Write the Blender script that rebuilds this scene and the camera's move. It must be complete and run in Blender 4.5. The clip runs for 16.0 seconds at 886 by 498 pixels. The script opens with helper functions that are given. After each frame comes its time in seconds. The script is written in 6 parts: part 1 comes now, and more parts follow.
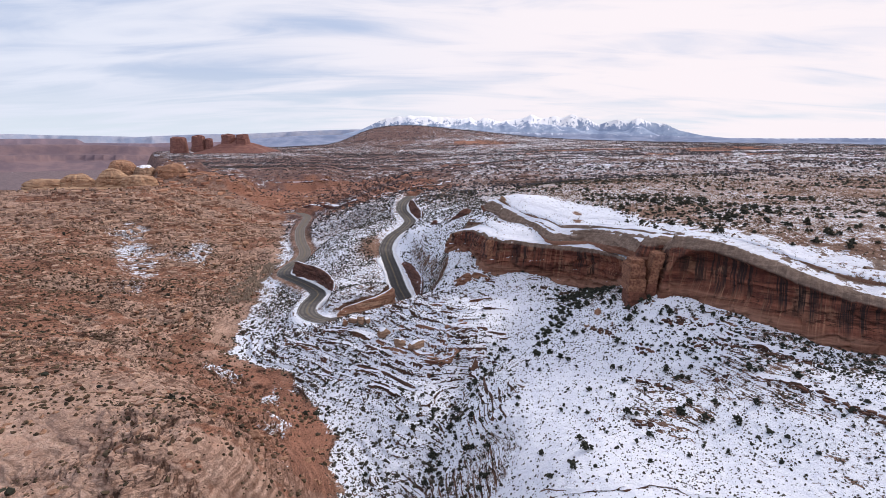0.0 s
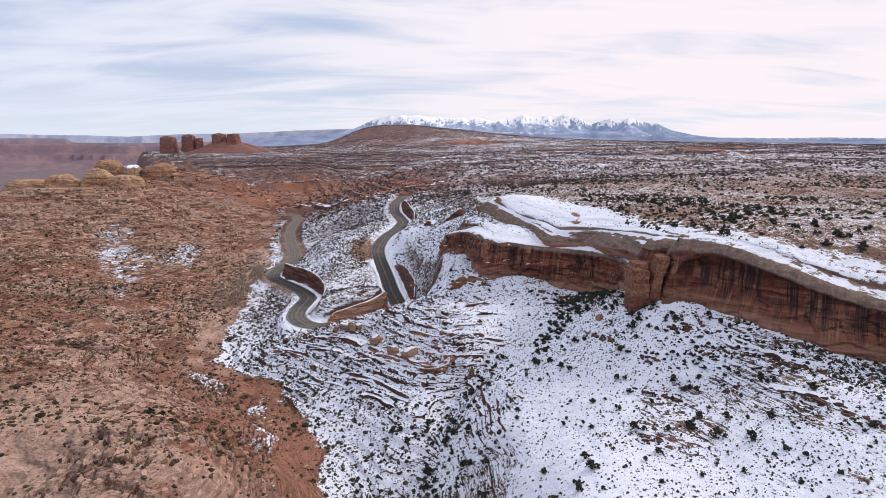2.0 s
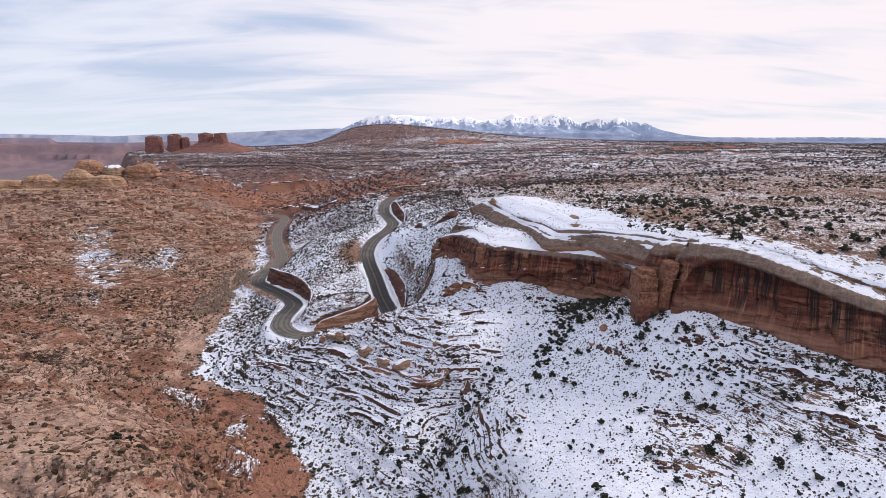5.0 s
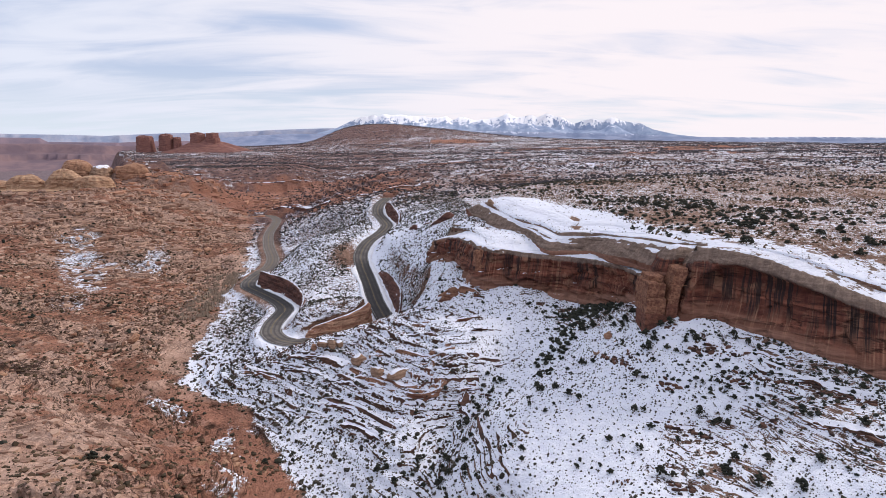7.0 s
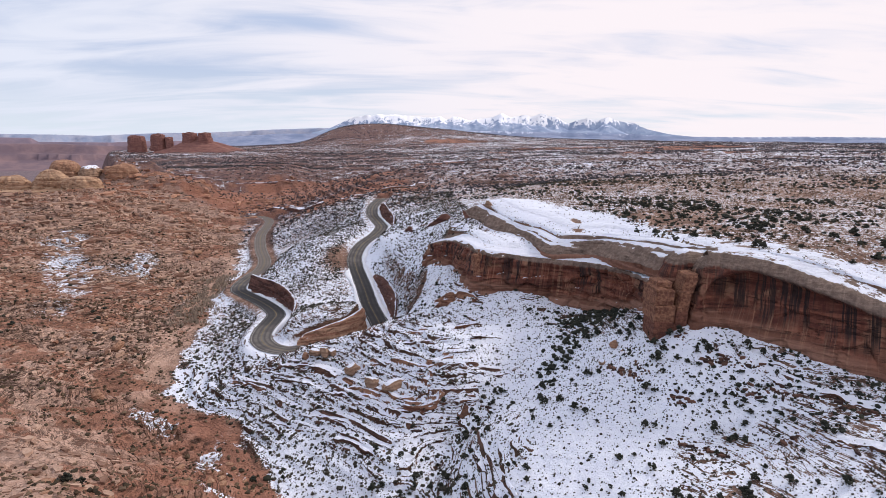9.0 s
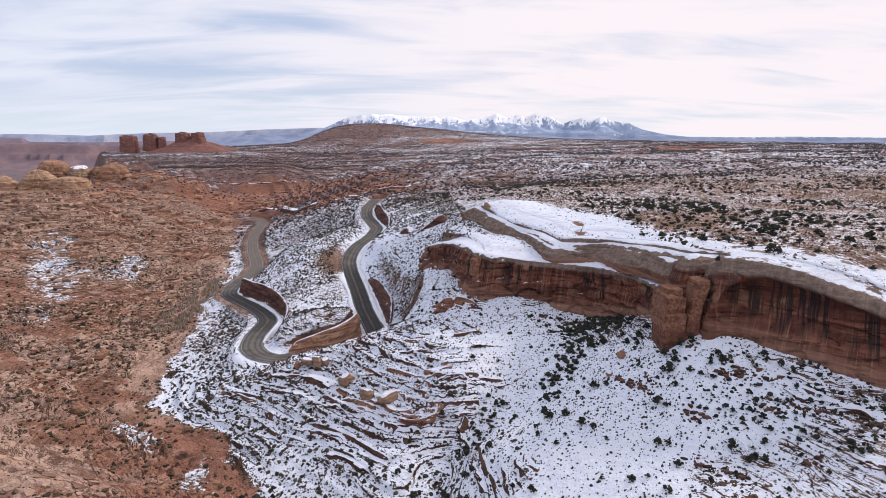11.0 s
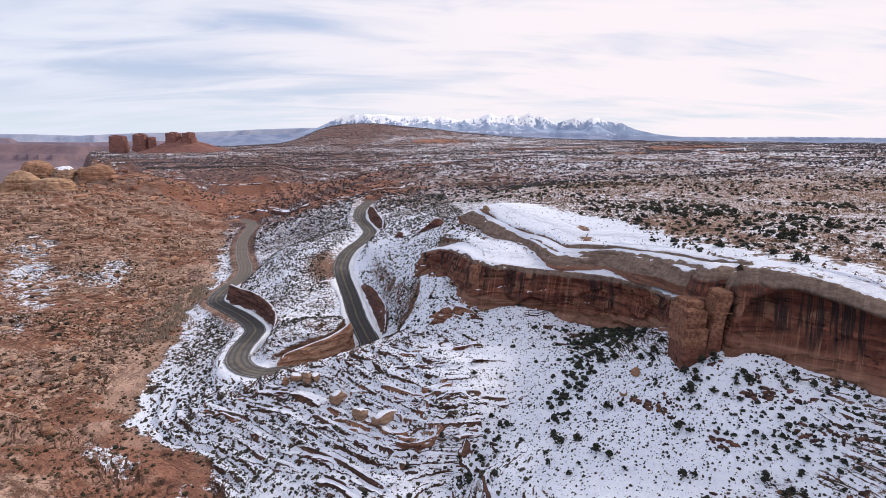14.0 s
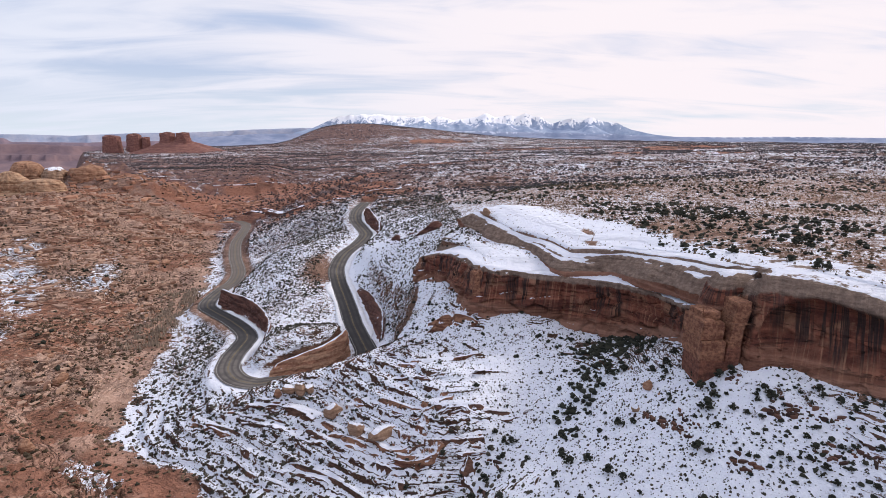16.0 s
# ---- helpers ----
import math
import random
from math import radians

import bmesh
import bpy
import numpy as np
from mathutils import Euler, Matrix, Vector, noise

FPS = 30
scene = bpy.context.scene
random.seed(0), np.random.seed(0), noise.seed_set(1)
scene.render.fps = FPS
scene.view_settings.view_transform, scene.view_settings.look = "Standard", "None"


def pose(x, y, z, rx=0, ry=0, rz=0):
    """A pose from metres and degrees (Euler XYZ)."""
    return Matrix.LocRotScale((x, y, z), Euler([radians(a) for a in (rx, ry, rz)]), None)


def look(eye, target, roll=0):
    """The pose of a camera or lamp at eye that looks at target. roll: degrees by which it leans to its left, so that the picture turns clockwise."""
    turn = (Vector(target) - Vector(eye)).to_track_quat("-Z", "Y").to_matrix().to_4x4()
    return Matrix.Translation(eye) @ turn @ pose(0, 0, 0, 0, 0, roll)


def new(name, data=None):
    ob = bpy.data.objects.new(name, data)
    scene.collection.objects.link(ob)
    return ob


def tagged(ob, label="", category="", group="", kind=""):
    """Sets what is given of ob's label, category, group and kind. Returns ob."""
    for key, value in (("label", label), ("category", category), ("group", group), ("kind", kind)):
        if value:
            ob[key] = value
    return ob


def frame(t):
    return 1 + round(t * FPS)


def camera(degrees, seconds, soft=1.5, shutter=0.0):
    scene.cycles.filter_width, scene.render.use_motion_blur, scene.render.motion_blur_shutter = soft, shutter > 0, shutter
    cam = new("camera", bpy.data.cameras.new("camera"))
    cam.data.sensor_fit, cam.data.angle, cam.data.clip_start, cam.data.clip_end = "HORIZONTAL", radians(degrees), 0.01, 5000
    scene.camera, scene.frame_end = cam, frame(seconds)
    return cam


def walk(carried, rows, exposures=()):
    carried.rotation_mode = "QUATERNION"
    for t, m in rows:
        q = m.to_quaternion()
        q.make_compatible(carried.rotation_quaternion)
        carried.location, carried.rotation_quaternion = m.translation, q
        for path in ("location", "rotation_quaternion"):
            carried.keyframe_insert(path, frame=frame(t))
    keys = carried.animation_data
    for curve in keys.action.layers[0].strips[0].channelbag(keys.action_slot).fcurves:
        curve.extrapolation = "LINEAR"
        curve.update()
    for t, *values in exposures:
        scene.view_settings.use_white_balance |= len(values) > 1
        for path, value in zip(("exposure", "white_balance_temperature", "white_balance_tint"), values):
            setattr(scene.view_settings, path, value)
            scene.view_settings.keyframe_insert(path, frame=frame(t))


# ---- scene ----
cam = camera(74.0, 16.0, soft=0.6)
# seconds, eye, yaw, pitch, roll
PATH = [
    (0, 0.00, 0.00, 96.00, -0.001, -10.774, 0.22),
    (1, -0.31, 3.83, 95.84, -0.374, -10.790, 0.22),
    (2, -0.62, 7.66, 95.68, -0.734, -10.804, 0.22),
    (3, -0.91, 11.47, 95.54, -1.082, -10.817, 0.22),
    (4, -1.21, 15.26, 95.41, -1.418, -10.828, 0.22),
    (5, -1.49, 19.05, 95.28, -1.741, -10.838, 0.22),
    (6, -1.77, 22.82, 95.17, -2.051, -10.846, 0.22),
    (7, -2.04, 26.58, 95.07, -2.349, -10.853, 0.22),
    (8, -2.31, 30.32, 94.98, -2.635, -10.858, 0.22),
    (9, -2.57, 34.06, 94.91, -2.908, -10.862, 0.22),
    (10, -2.82, 37.78, 94.84, -3.168, -10.864, 0.23),
    (11, -3.07, 41.48, 94.78, -3.416, -10.865, 0.23),
    (12, -3.31, 45.18, 94.73, -3.651, -10.864, 0.23),
    (13, -3.54, 48.86, 94.70, -3.874, -10.862, 0.23),
    (14, -3.77, 52.53, 94.67, -4.085, -10.858, 0.23),
    (15, -3.99, 56.19, 94.66, -4.283, -10.853, 0.23),
    (16, -4.20, 59.84, 94.65, -4.468, -10.846, 0.23),
]
walk(cam, [(t, pose(x, y, z, 90 + pitch, 0, yaw) @ pose(0, 0, 0, 0, 0, roll)) for t, x, y, z, yaw, pitch, roll in PATH])

# ---- sky and sun ----
SUN_AZ, SUN_EL = radians(62), radians(34)  # azimuth from +y towards +x
world = bpy.data.worlds.new("sky")
scene.world = world
world.use_nodes = True
wn, wl = world.node_tree.nodes, world.node_tree.links
wn.clear()


def wnode(kind, **props):
    n = wn.new(kind)
    for k, v in props.items():
        n.inputs[k].default_value = v
    return n


w_out = wn.new("ShaderNodeOutputWorld")
w_bg = wnode("ShaderNodeBackground", Strength=1.0)
w_sky = wn.new("ShaderNodeTexSky")
w_sky.sky_type, w_sky.sun_disc = "NISHITA", False
w_sky.sun_elevation, w_sky.sun_rotation = SUN_EL, SUN_AZ
w_sky.air_density, w_sky.dust_density, w_sky.ozone_density = 1.0, 1.5, 1.0
w_tc = wn.new("ShaderNodeTexCoord")
w_sep = wn.new("ShaderNodeSeparateXYZ")
wl.new(w_tc.outputs["Generated"], w_sep.inputs[0])
# thin high cloud: project the direction on a flat layer
w_up = wn.new("ShaderNodeMath")
w_up.operation, w_up.inputs[1].default_value = "MAXIMUM", 0.0
wl.new(w_sep.outputs["Z"], w_up.inputs[0])
w_add = wn.new("ShaderNodeMath")
w_add.operation, w_add.inputs[1].default_value = "ADD", 0.16
wl.new(w_up.outputs[0], w_add.inputs[0])
w_div = wn.new("ShaderNodeVectorMath")
w_div.operation = "DIVIDE"
w_com = wn.new("ShaderNodeCombineXYZ")
for axis in "XYZ":
    wl.new(w_add.outputs[0], w_com.inputs[axis])
wl.new(w_tc.outputs["Generated"], w_div.inputs[0])
wl.new(w_com.outputs[0], w_div.inputs[1])


def cloud(scale, turn, place, detail, rough, distort):
    m = wn.new("ShaderNodeMapping")
    m.inputs["Scale"].default_value = scale
    m.inputs["Rotation"].default_value = (0, 0, radians(turn))
    m.inputs["Location"].default_value = place
    wl.new(w_div.outputs[0], m.inputs[0])
    n = wnode("ShaderNodeTexNoise", Scale=1.0, Detail=detail, Roughness=rough, Distortion=distort)
    wl.new(m.outputs[0], n.inputs["Vector"])
    return n.outputs["Fac"]


def wmath(op, a, b, c=0.0):
    n = wn.new("ShaderNodeMath")
    n.operation = op
    for k, v in enumerate((a, b, c)):
        if isinstance(v, bpy.types.NodeSocket):
            wl.new(v, n.inputs[k])
        else:
            n.inputs[k].default_value = v
    return n.outputs[0]


def wrange(v, lo, hi, a=0.0, b=1.0):
    n = wn.new("ShaderNodeMapRange")
    n.interpolation_type = "SMOOTHSTEP"
    wl.new(v, n.inputs["Value"])
    for key, w in (("From Min", lo), ("From Max", hi), ("To Min", a), ("To Max", b)):
        n.inputs[key].default_value = w
    return n.outputs[0]


def wmix(f, a, b):
    n = wn.new("ShaderNodeMix")
    n.data_type = "RGBA"
    for socket, v in ((n.inputs[0], f), (n.inputs[6], a), (n.inputs[7], b)):
        if isinstance(v, bpy.types.NodeSocket):
            wl.new(v, socket)
        else:
            socket.default_value = v
    return n.outputs[2]


broad = cloud((0.55, 0.75, 0), 20, (0.3, 1.7, 0), 3, 0.5, 0.4)
wisp = cloud((0.9, 2.6, 0), -9, (3.1, 0.4, 0), 7, 0.55, 0.9)
thick = wmath("ADD", wmath("MULTIPLY", broad, 0.55), wmath("MULTIPLY", wisp, 0.45))
# the sheet is thicker, whiter and warmer towards the sun's side
w_side = wn.new("ShaderNodeVectorMath")
w_side.operation = "DOT_PRODUCT"
w_side.inputs[1].default_value = (0.94, 0.20, 0.25)
wl.new(w_tc.outputs["Generated"], w_side.inputs[0])
sunward = wrange(w_side.outputs["Value"], -0.40, 0.55)
cover = wrange(wmath("ADD", thick, wmath("MULTIPLY", sunward, 0.10)), 0.40, 0.62)
white = wmix(sunward, (0.78, 0.82, 0.95, 1), (0.98, 0.905, 0.95, 1))
w_hsv = wn.new("ShaderNodeVectorMath")
w_hsv.operation = "SCALE"
w_hsv.inputs["Scale"].default_value = 0.06
wl.new(w_sky.outputs[0], w_hsv.inputs[0])
veil = wmix(0.8, w_hsv.outputs[0], (0.58, 0.68, 0.93, 1))  # thin high haze over the clear sky
low = wrange(w_sep.outputs["Z"], 0.0, 0.13, 0.85, 0.0)
veil = wmix(low, veil, (0.76, 0.83, 0.915, 1))
wl.new(wmix(cover, veil, white), w_bg.inputs["Color"])
wl.new(w_bg.outputs[0], w_out.inputs[0])

sun = new("sun", bpy.data.lights.new("sun", "SUN"))
sun.data.energy, sun.data.angle, sun.data.color = 2.0, radians(7), (1.0, 0.92, 0.85)
sun.matrix_world = look((0, 0, 500), Vector((0, 0, 500)) - Vector((math.sin(SUN_AZ) * math.cos(SUN_EL), math.cos(SUN_AZ) * math.cos(SUN_EL), math.sin(SUN_EL))))
scene.view_settings.exposure = 0.0


# ---- materials ----
class Nodes:
    """A short way to write node materials."""

    def __init__(self, name, rough=0.9):
        self.mat = bpy.data.materials.new(name)
        self.mat.use_nodes = True
        self.n, self.l = self.mat.node_tree.nodes, self.mat.node_tree.links
        self.bsdf = self.n["Principled BSDF"]
        self.bsdf.inputs["Roughness"].default_value = rough
        self.bsdf.inputs["Specular IOR Level"].default_value = 0.25
        self.co = self.n.new("ShaderNodeTexCoord").outputs["Object"]

    def put(self, socket, value):
        if isinstance(value, bpy.types.NodeSocket):
            self.l.new(value, socket)
        elif isinstance(value, (tuple, list)) and len(value) == 3 and socket.type == "RGBA":
            socket.default_value = (*value, 1)
        else:
            socket.default_value = value

    def stretched(self, sx, sy, sz, co=None):
        m = self.n.new("ShaderNodeMapping")
        m.inputs["Scale"].default_value = (sx, sy, sz)
        self.l.new(co or self.co, m.inputs[0])
        return m.outputs[0]

    def noise(self, scale, detail=4, rough=0.55, co=None, distort=0.0):
        t = self.n.new("ShaderNodeTexNoise")
        self.l.new(co or self.co, t.inputs["Vector"])
        for k, v in (("Scale", scale), ("Detail", detail), ("Roughness", rough), ("Distortion", distort)):
            t.inputs[k].default_value = v
        return t.outputs["Fac"]

    def cells(self, scale, co=None, feature="F1"):
        t = self.n.new("ShaderNodeTexVoronoi")
        t.feature = feature
        self.l.new(co or self.co, t.inputs["Vector"])
        t.inputs["Scale"].default_value = scale
        return t

    def math(self, op, a, b=0.0, c=0.0):
        m = self.n.new("ShaderNodeMath")
        m.operation = op
        for i, v in enumerate((a, b, c)):
            self.put(m.inputs[i], v)
        return m.outputs[0]

    def step(self, v, lo, hi, a=0.0, b=1.0):
        m = self.n.new("ShaderNodeMapRange")
        m.interpolation_type = "SMOOTHSTEP"
        for k, w in (("Value", v), ("From Min", lo), ("From Max", hi), ("To Min", a), ("To Max", b)):
            self.put(m.inputs[k], w)
        return m.outputs[0]

    def mix(self, f, a, b, kind="MIX"):
        m = self.n.new("ShaderNodeMix")
        m.data_type, m.blend_type = "RGBA", kind
        self.put(m.inputs[0], f)
        self.put(m.inputs[6], a)
        self.put(m.inputs[7], b)
        return m.outputs[2]

    def attr(self, name):
        a = self.n.new("ShaderNodeAttribute")
        a.attribute_name = name
        return a.outputs["Fac"]

    def normal_z(self):
        g = self.n.new("ShaderNodeNewGeometry")
        s = self.n.new("ShaderNodeSeparateXYZ")
        self.l.new(g.outputs["Normal"], s.inputs[0])
        return s.outputs["Z"]

    def height(self):
        s = self.n.new("ShaderNodeSeparateXYZ")
        self.l.new(self.co, s.inputs[0])
        return s.outputs["Z"]

    def random(self):
        return self.n.new("ShaderNodeObjectInfo").outputs["Random"]

    def island(self):
        return self.n.new("ShaderNodeNewGeometry").outputs["Random Per Island"]

    def done(self, colour, bump=None, strength=0.5, distance=0.2, rough=None):
        self.put(self.bsdf.inputs["Base Color"], colour)
        if bump is not None:
            b = self.n.new("ShaderNodeBump")
            b.inputs["Strength"].default_value, b.inputs["Distance"].default_value = strength, distance
            self.l.new(bump, b.inputs["Height"])
            self.l.new(b.outputs[0], self.bsdf.inputs["Normal"])
        if rough is not None:
            self.put(self.bsdf.inputs["Roughness"], rough)
        return self.mat


SNOW, SNOW_DIM = (0.87, 0.90, 0.985), (0.79, 0.82, 0.935)


def make_ground():
    m = Nodes("ground_rock_soil_snow", 0.95)
    big, mid, fine, grit = m.noise(0.02, 4), m.noise(0.11, 5, 0.6), m.noise(0.55, 6, 0.62), m.noise(2.6, 5, 0.65)
    bands = m.noise(1.0, 4, 0.6, m.stretched(0.03, 0.03, 0.9))
    red, snow, far, west, lines = m.attr("red"), m.attr("snow"), m.attr("far"), m.attr("west"), m.attr("lines")
    pale = m.mix(m.step(fine, 0.35, 0.7), (0.50, 0.315, 0.235), (0.69, 0.475, 0.375))
    rock = m.mix(m.step(bands, 0.50, 0.70, 0.0, 0.6), pale, (0.44, 0.26, 0.19))
    rock = m.mix(m.step(grit, 0.48, 0.72, 0.0, 0.2), rock, (0.20, 0.13, 0.095))
    soil = m.mix(m.step(fine, 0.3, 0.75), (0.31, 0.14, 0.092), (0.45, 0.235, 0.158))
    base = m.mix(m.step(m.math("ADD", m.math("MULTIPLY", mid, 0.75), m.math("MULTIPLY", red, 0.5)), 0.60, 0.68), rock, soil)
    plate = m.cells(0.11, m.stretched(0.6, 1.3, 0.5)).outputs["Color"]
    plate2 = m.cells(0.45, m.stretched(0.6, 1.3, 0.5)).outputs["Color"]
    tint = m.math("ADD", m.math("MULTIPLY", plate, 0.55), m.math("MULTIPLY", plate2, 0.45))
    base = m.mix(m.step(tint, 0.32, 0.62, 0.22, 0.0), base, (0.30, 0.17, 0.12))
    brown = m.mix(m.step(fine, 0.35, 0.7), (0.105, 0.056, 0.041), (0.26, 0.145, 0.10))
    base = m.mix(m.math("MULTIPLY", m.math("SUBTRACT", 1.0, west), m.step(mid, 0.30, 0.62, 1.0, 0.45)), base, brown)
    # joints filled with dark soil; bed edges as dark, painting the shaded undersides
    wob = m.n.new("ShaderNodeVectorMath")
    wob.operation = "ADD"
    m.l.new(m.stretched(0.55, 1.15, 0.3), wob.inputs[0])
    m.l.new(m.mix(1.0, (0, 0, 0), m.noise(0.45, 5), "ADD"), wob.inputs[1])
    j2 = m.cells(0.9, wob.outputs[0], "DISTANCE_TO_EDGE").outputs["Distance"]
    bed = m.noise(1.0, 5, 0.65, m.stretched(0.06, 0.06, 1.3), 0.15)
    edge = m.step(m.math("ABSOLUTE", m.math("SUBTRACT", bed, 0.5)), 0.032, 0.008)
    bed2 = m.noise(1.0, 4, 0.6, m.stretched(0.11, 0.16, 2.6), 0.2)
    edge2 = m.math("MULTIPLY", m.step(m.math("ABSOLUTE", m.math("SUBTRACT", bed2, 0.5)), 0.035, 0.006), m.step(mid, 0.40, 0.55))
    crack = m.math("MULTIPLY", m.step(j2, 0.08, 0.02), m.step(fine, 0.44, 0.6))
    crack = m.math("MAXIMUM", crack, m.math("MAXIMUM", edge, edge2))
    base = m.mix(m.math("MULTIPLY", m.math("MULTIPLY", crack, m.step(m.noise(0.05, 4, 0.6), 0.38, 0.60, 0.25, 0.9)), m.math("MULTIPLY", m.step(lines, 0.0, 0.7), m.math("SUBTRACT", 1.0, m.math("MAXIMUM", far, m.attr("sand"))))), base, (0.075, 0.042, 0.03))
    # far ground turned dusky purple: distance haze painted into its colour
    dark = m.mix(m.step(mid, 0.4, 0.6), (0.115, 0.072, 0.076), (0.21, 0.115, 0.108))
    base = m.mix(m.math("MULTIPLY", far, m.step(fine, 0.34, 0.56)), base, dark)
    base = m.mix(m.math("MULTIPLY", m.attr("rust"), m.step(fine, 0.30, 0.55, 0.55, 1.0)), base, m.mix(m.step(grit, 0.4, 0.65), (0.40, 0.185, 0.12), (0.27, 0.12, 0.085)))
    # valley floor colour holds the purple-grey haze over it
    base = m.mix(m.attr("valley"), base, m.mix(m.step(mid, 0.35, 0.65), (0.15, 0.115, 0.13), (0.24, 0.175, 0.185)))
    base = m.mix(m.attr("sand"), base, m.mix(m.step(fine, 0.3, 0.7), (0.40, 0.245, 0.175), (0.52, 0.34, 0.25)))
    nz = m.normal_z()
    # steep faces mixed to darker brown, painting shade onto the ledge fronts
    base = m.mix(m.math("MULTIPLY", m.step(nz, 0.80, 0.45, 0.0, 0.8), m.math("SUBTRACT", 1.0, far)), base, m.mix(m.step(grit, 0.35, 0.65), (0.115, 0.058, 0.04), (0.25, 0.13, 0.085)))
    # risers of the beds: thin dark lines along the slope, here thicker, there run out
    part_of = m.math("FRACT", m.math("ADD", m.attr("beds"), m.math("ADD", m.math("MULTIPLY", m.math("SUBTRACT", fine, 0.5), 0.28), m.math("MULTIPLY", m.math("SUBTRACT", mid, 0.5), 0.5))))
    starts = m.step(m.noise(0.09, 4, 0.6), 0.36, 0.68, 0.95, 0.74)
    riser = m.math("MULTIPLY", m.math("MULTIPLY", m.step(m.math("SUBTRACT", part_of, starts), 0.0, 0.03), m.step(part_of, 0.995, 0.975)), m.step(m.attr("bare"), 0.15, 0.5))
    finer = m.math("FRACT", m.math("ADD", m.math("MULTIPLY", m.attr("beds"), 2.6), m.math("MULTIPLY", m.math("SUBTRACT", fine, 0.5), 0.8)))
    some = m.math("MULTIPLY", m.step(m.noise(0.16, 4, 0.6), 0.46, 0.56), m.step(m.attr("bare"), 0.1, 0.4))
    riser = m.math("MAXIMUM", riser, m.math("MULTIPLY", m.math("MULTIPLY", m.step(finer, 0.74, 0.80), m.step(finer, 0.99, 0.95)), some))
    riser = m.math("MULTIPLY", riser, m.step(m.noise(0.26, 5, 0.7), 0.41, 0.50))
    # near-black on the risers: bare rock, with ledge shadow painted into it
    base = m.mix(m.math("MULTIPLY", riser, 0.9), base, m.mix(m.step(grit, 0.35, 0.65), (0.036, 0.022, 0.018), (0.12, 0.060, 0.04)))
    # thin bare edges of beds
    edge = m.math("MULTIPLY", m.math("MAXIMUM", edge, edge2), lines)
    cover = m.math("ADD", snow, m.math("MULTIPLY", m.math("SUBTRACT", mid, 0.5), 0.7))
    cover = m.math("ADD", cover, m.math("MULTIPLY", m.math("SUBTRACT", fine, 0.5), 0.95))
    cover = m.math("ADD", cover, m.math("MULTIPLY", m.math("SUBTRACT", grit, 0.5), m.math("MULTIPLY_ADD", m.attr("canyon"), 1.3, 0.6)))
    cover = m.math("ADD", cover, m.math("MULTIPLY", m.math("MULTIPLY", m.math("SUBTRACT", m.noise(0.9, 4, 0.7), 0.5), 1.5), m.attr("canyon")))
    streak = m.noise(1.0, 5, 0.6, m.stretched(0.010, 0.022, 0.03), 0.4)
    cover = m.math("ADD", cover, m.math("MULTIPLY", m.math("MULTIPLY", m.math("SUBTRACT", streak, 0.5), 0.8), far))
    cover = m.math("ADD", cover, m.math("MULTIPLY", m.math("MULTIPLY", m.math("SUBTRACT", m.noise(0.16, 3, 0.6), 0.5), 1.5), far))
    cover = m.math("SUBTRACT", cover, m.math("MULTIPLY", m.attr("rust"), 0.55))
    cover = m.math("SUBTRACT", cover, m.step(nz, 0.74, 0.42, 0.0, 0.75))
    cover = m.math("SUBTRACT", cover, m.math("MULTIPLY", edge, 0.5))
    cover = m.math("SUBTRACT", cover, m.math("MULTIPLY", riser, 0.8))
    white = m.mix(m.step(fine, 0.3, 0.75), SNOW_DIM, SNOW)
    lay = m.step(cover, 0.46, 0.54)
    col = m.mix(lay, base, white)
    bump = m.math("ADD", m.math("MULTIPLY", fine, 0.6), m.math("MULTIPLY", grit, 0.35))
    bump = m.math("ADD", bump, m.math("MULTIPLY", lay, 0.12))
    bump = m.math("SUBTRACT", bump, m.math("MULTIPLY", riser, 0.4))
    bump = m.math("SUBTRACT", bump, m.math("MULTIPLY", m.math("MULTIPLY", crack, 0.35), m.math("SUBTRACT", 1.0, lay)))
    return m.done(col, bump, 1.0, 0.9)


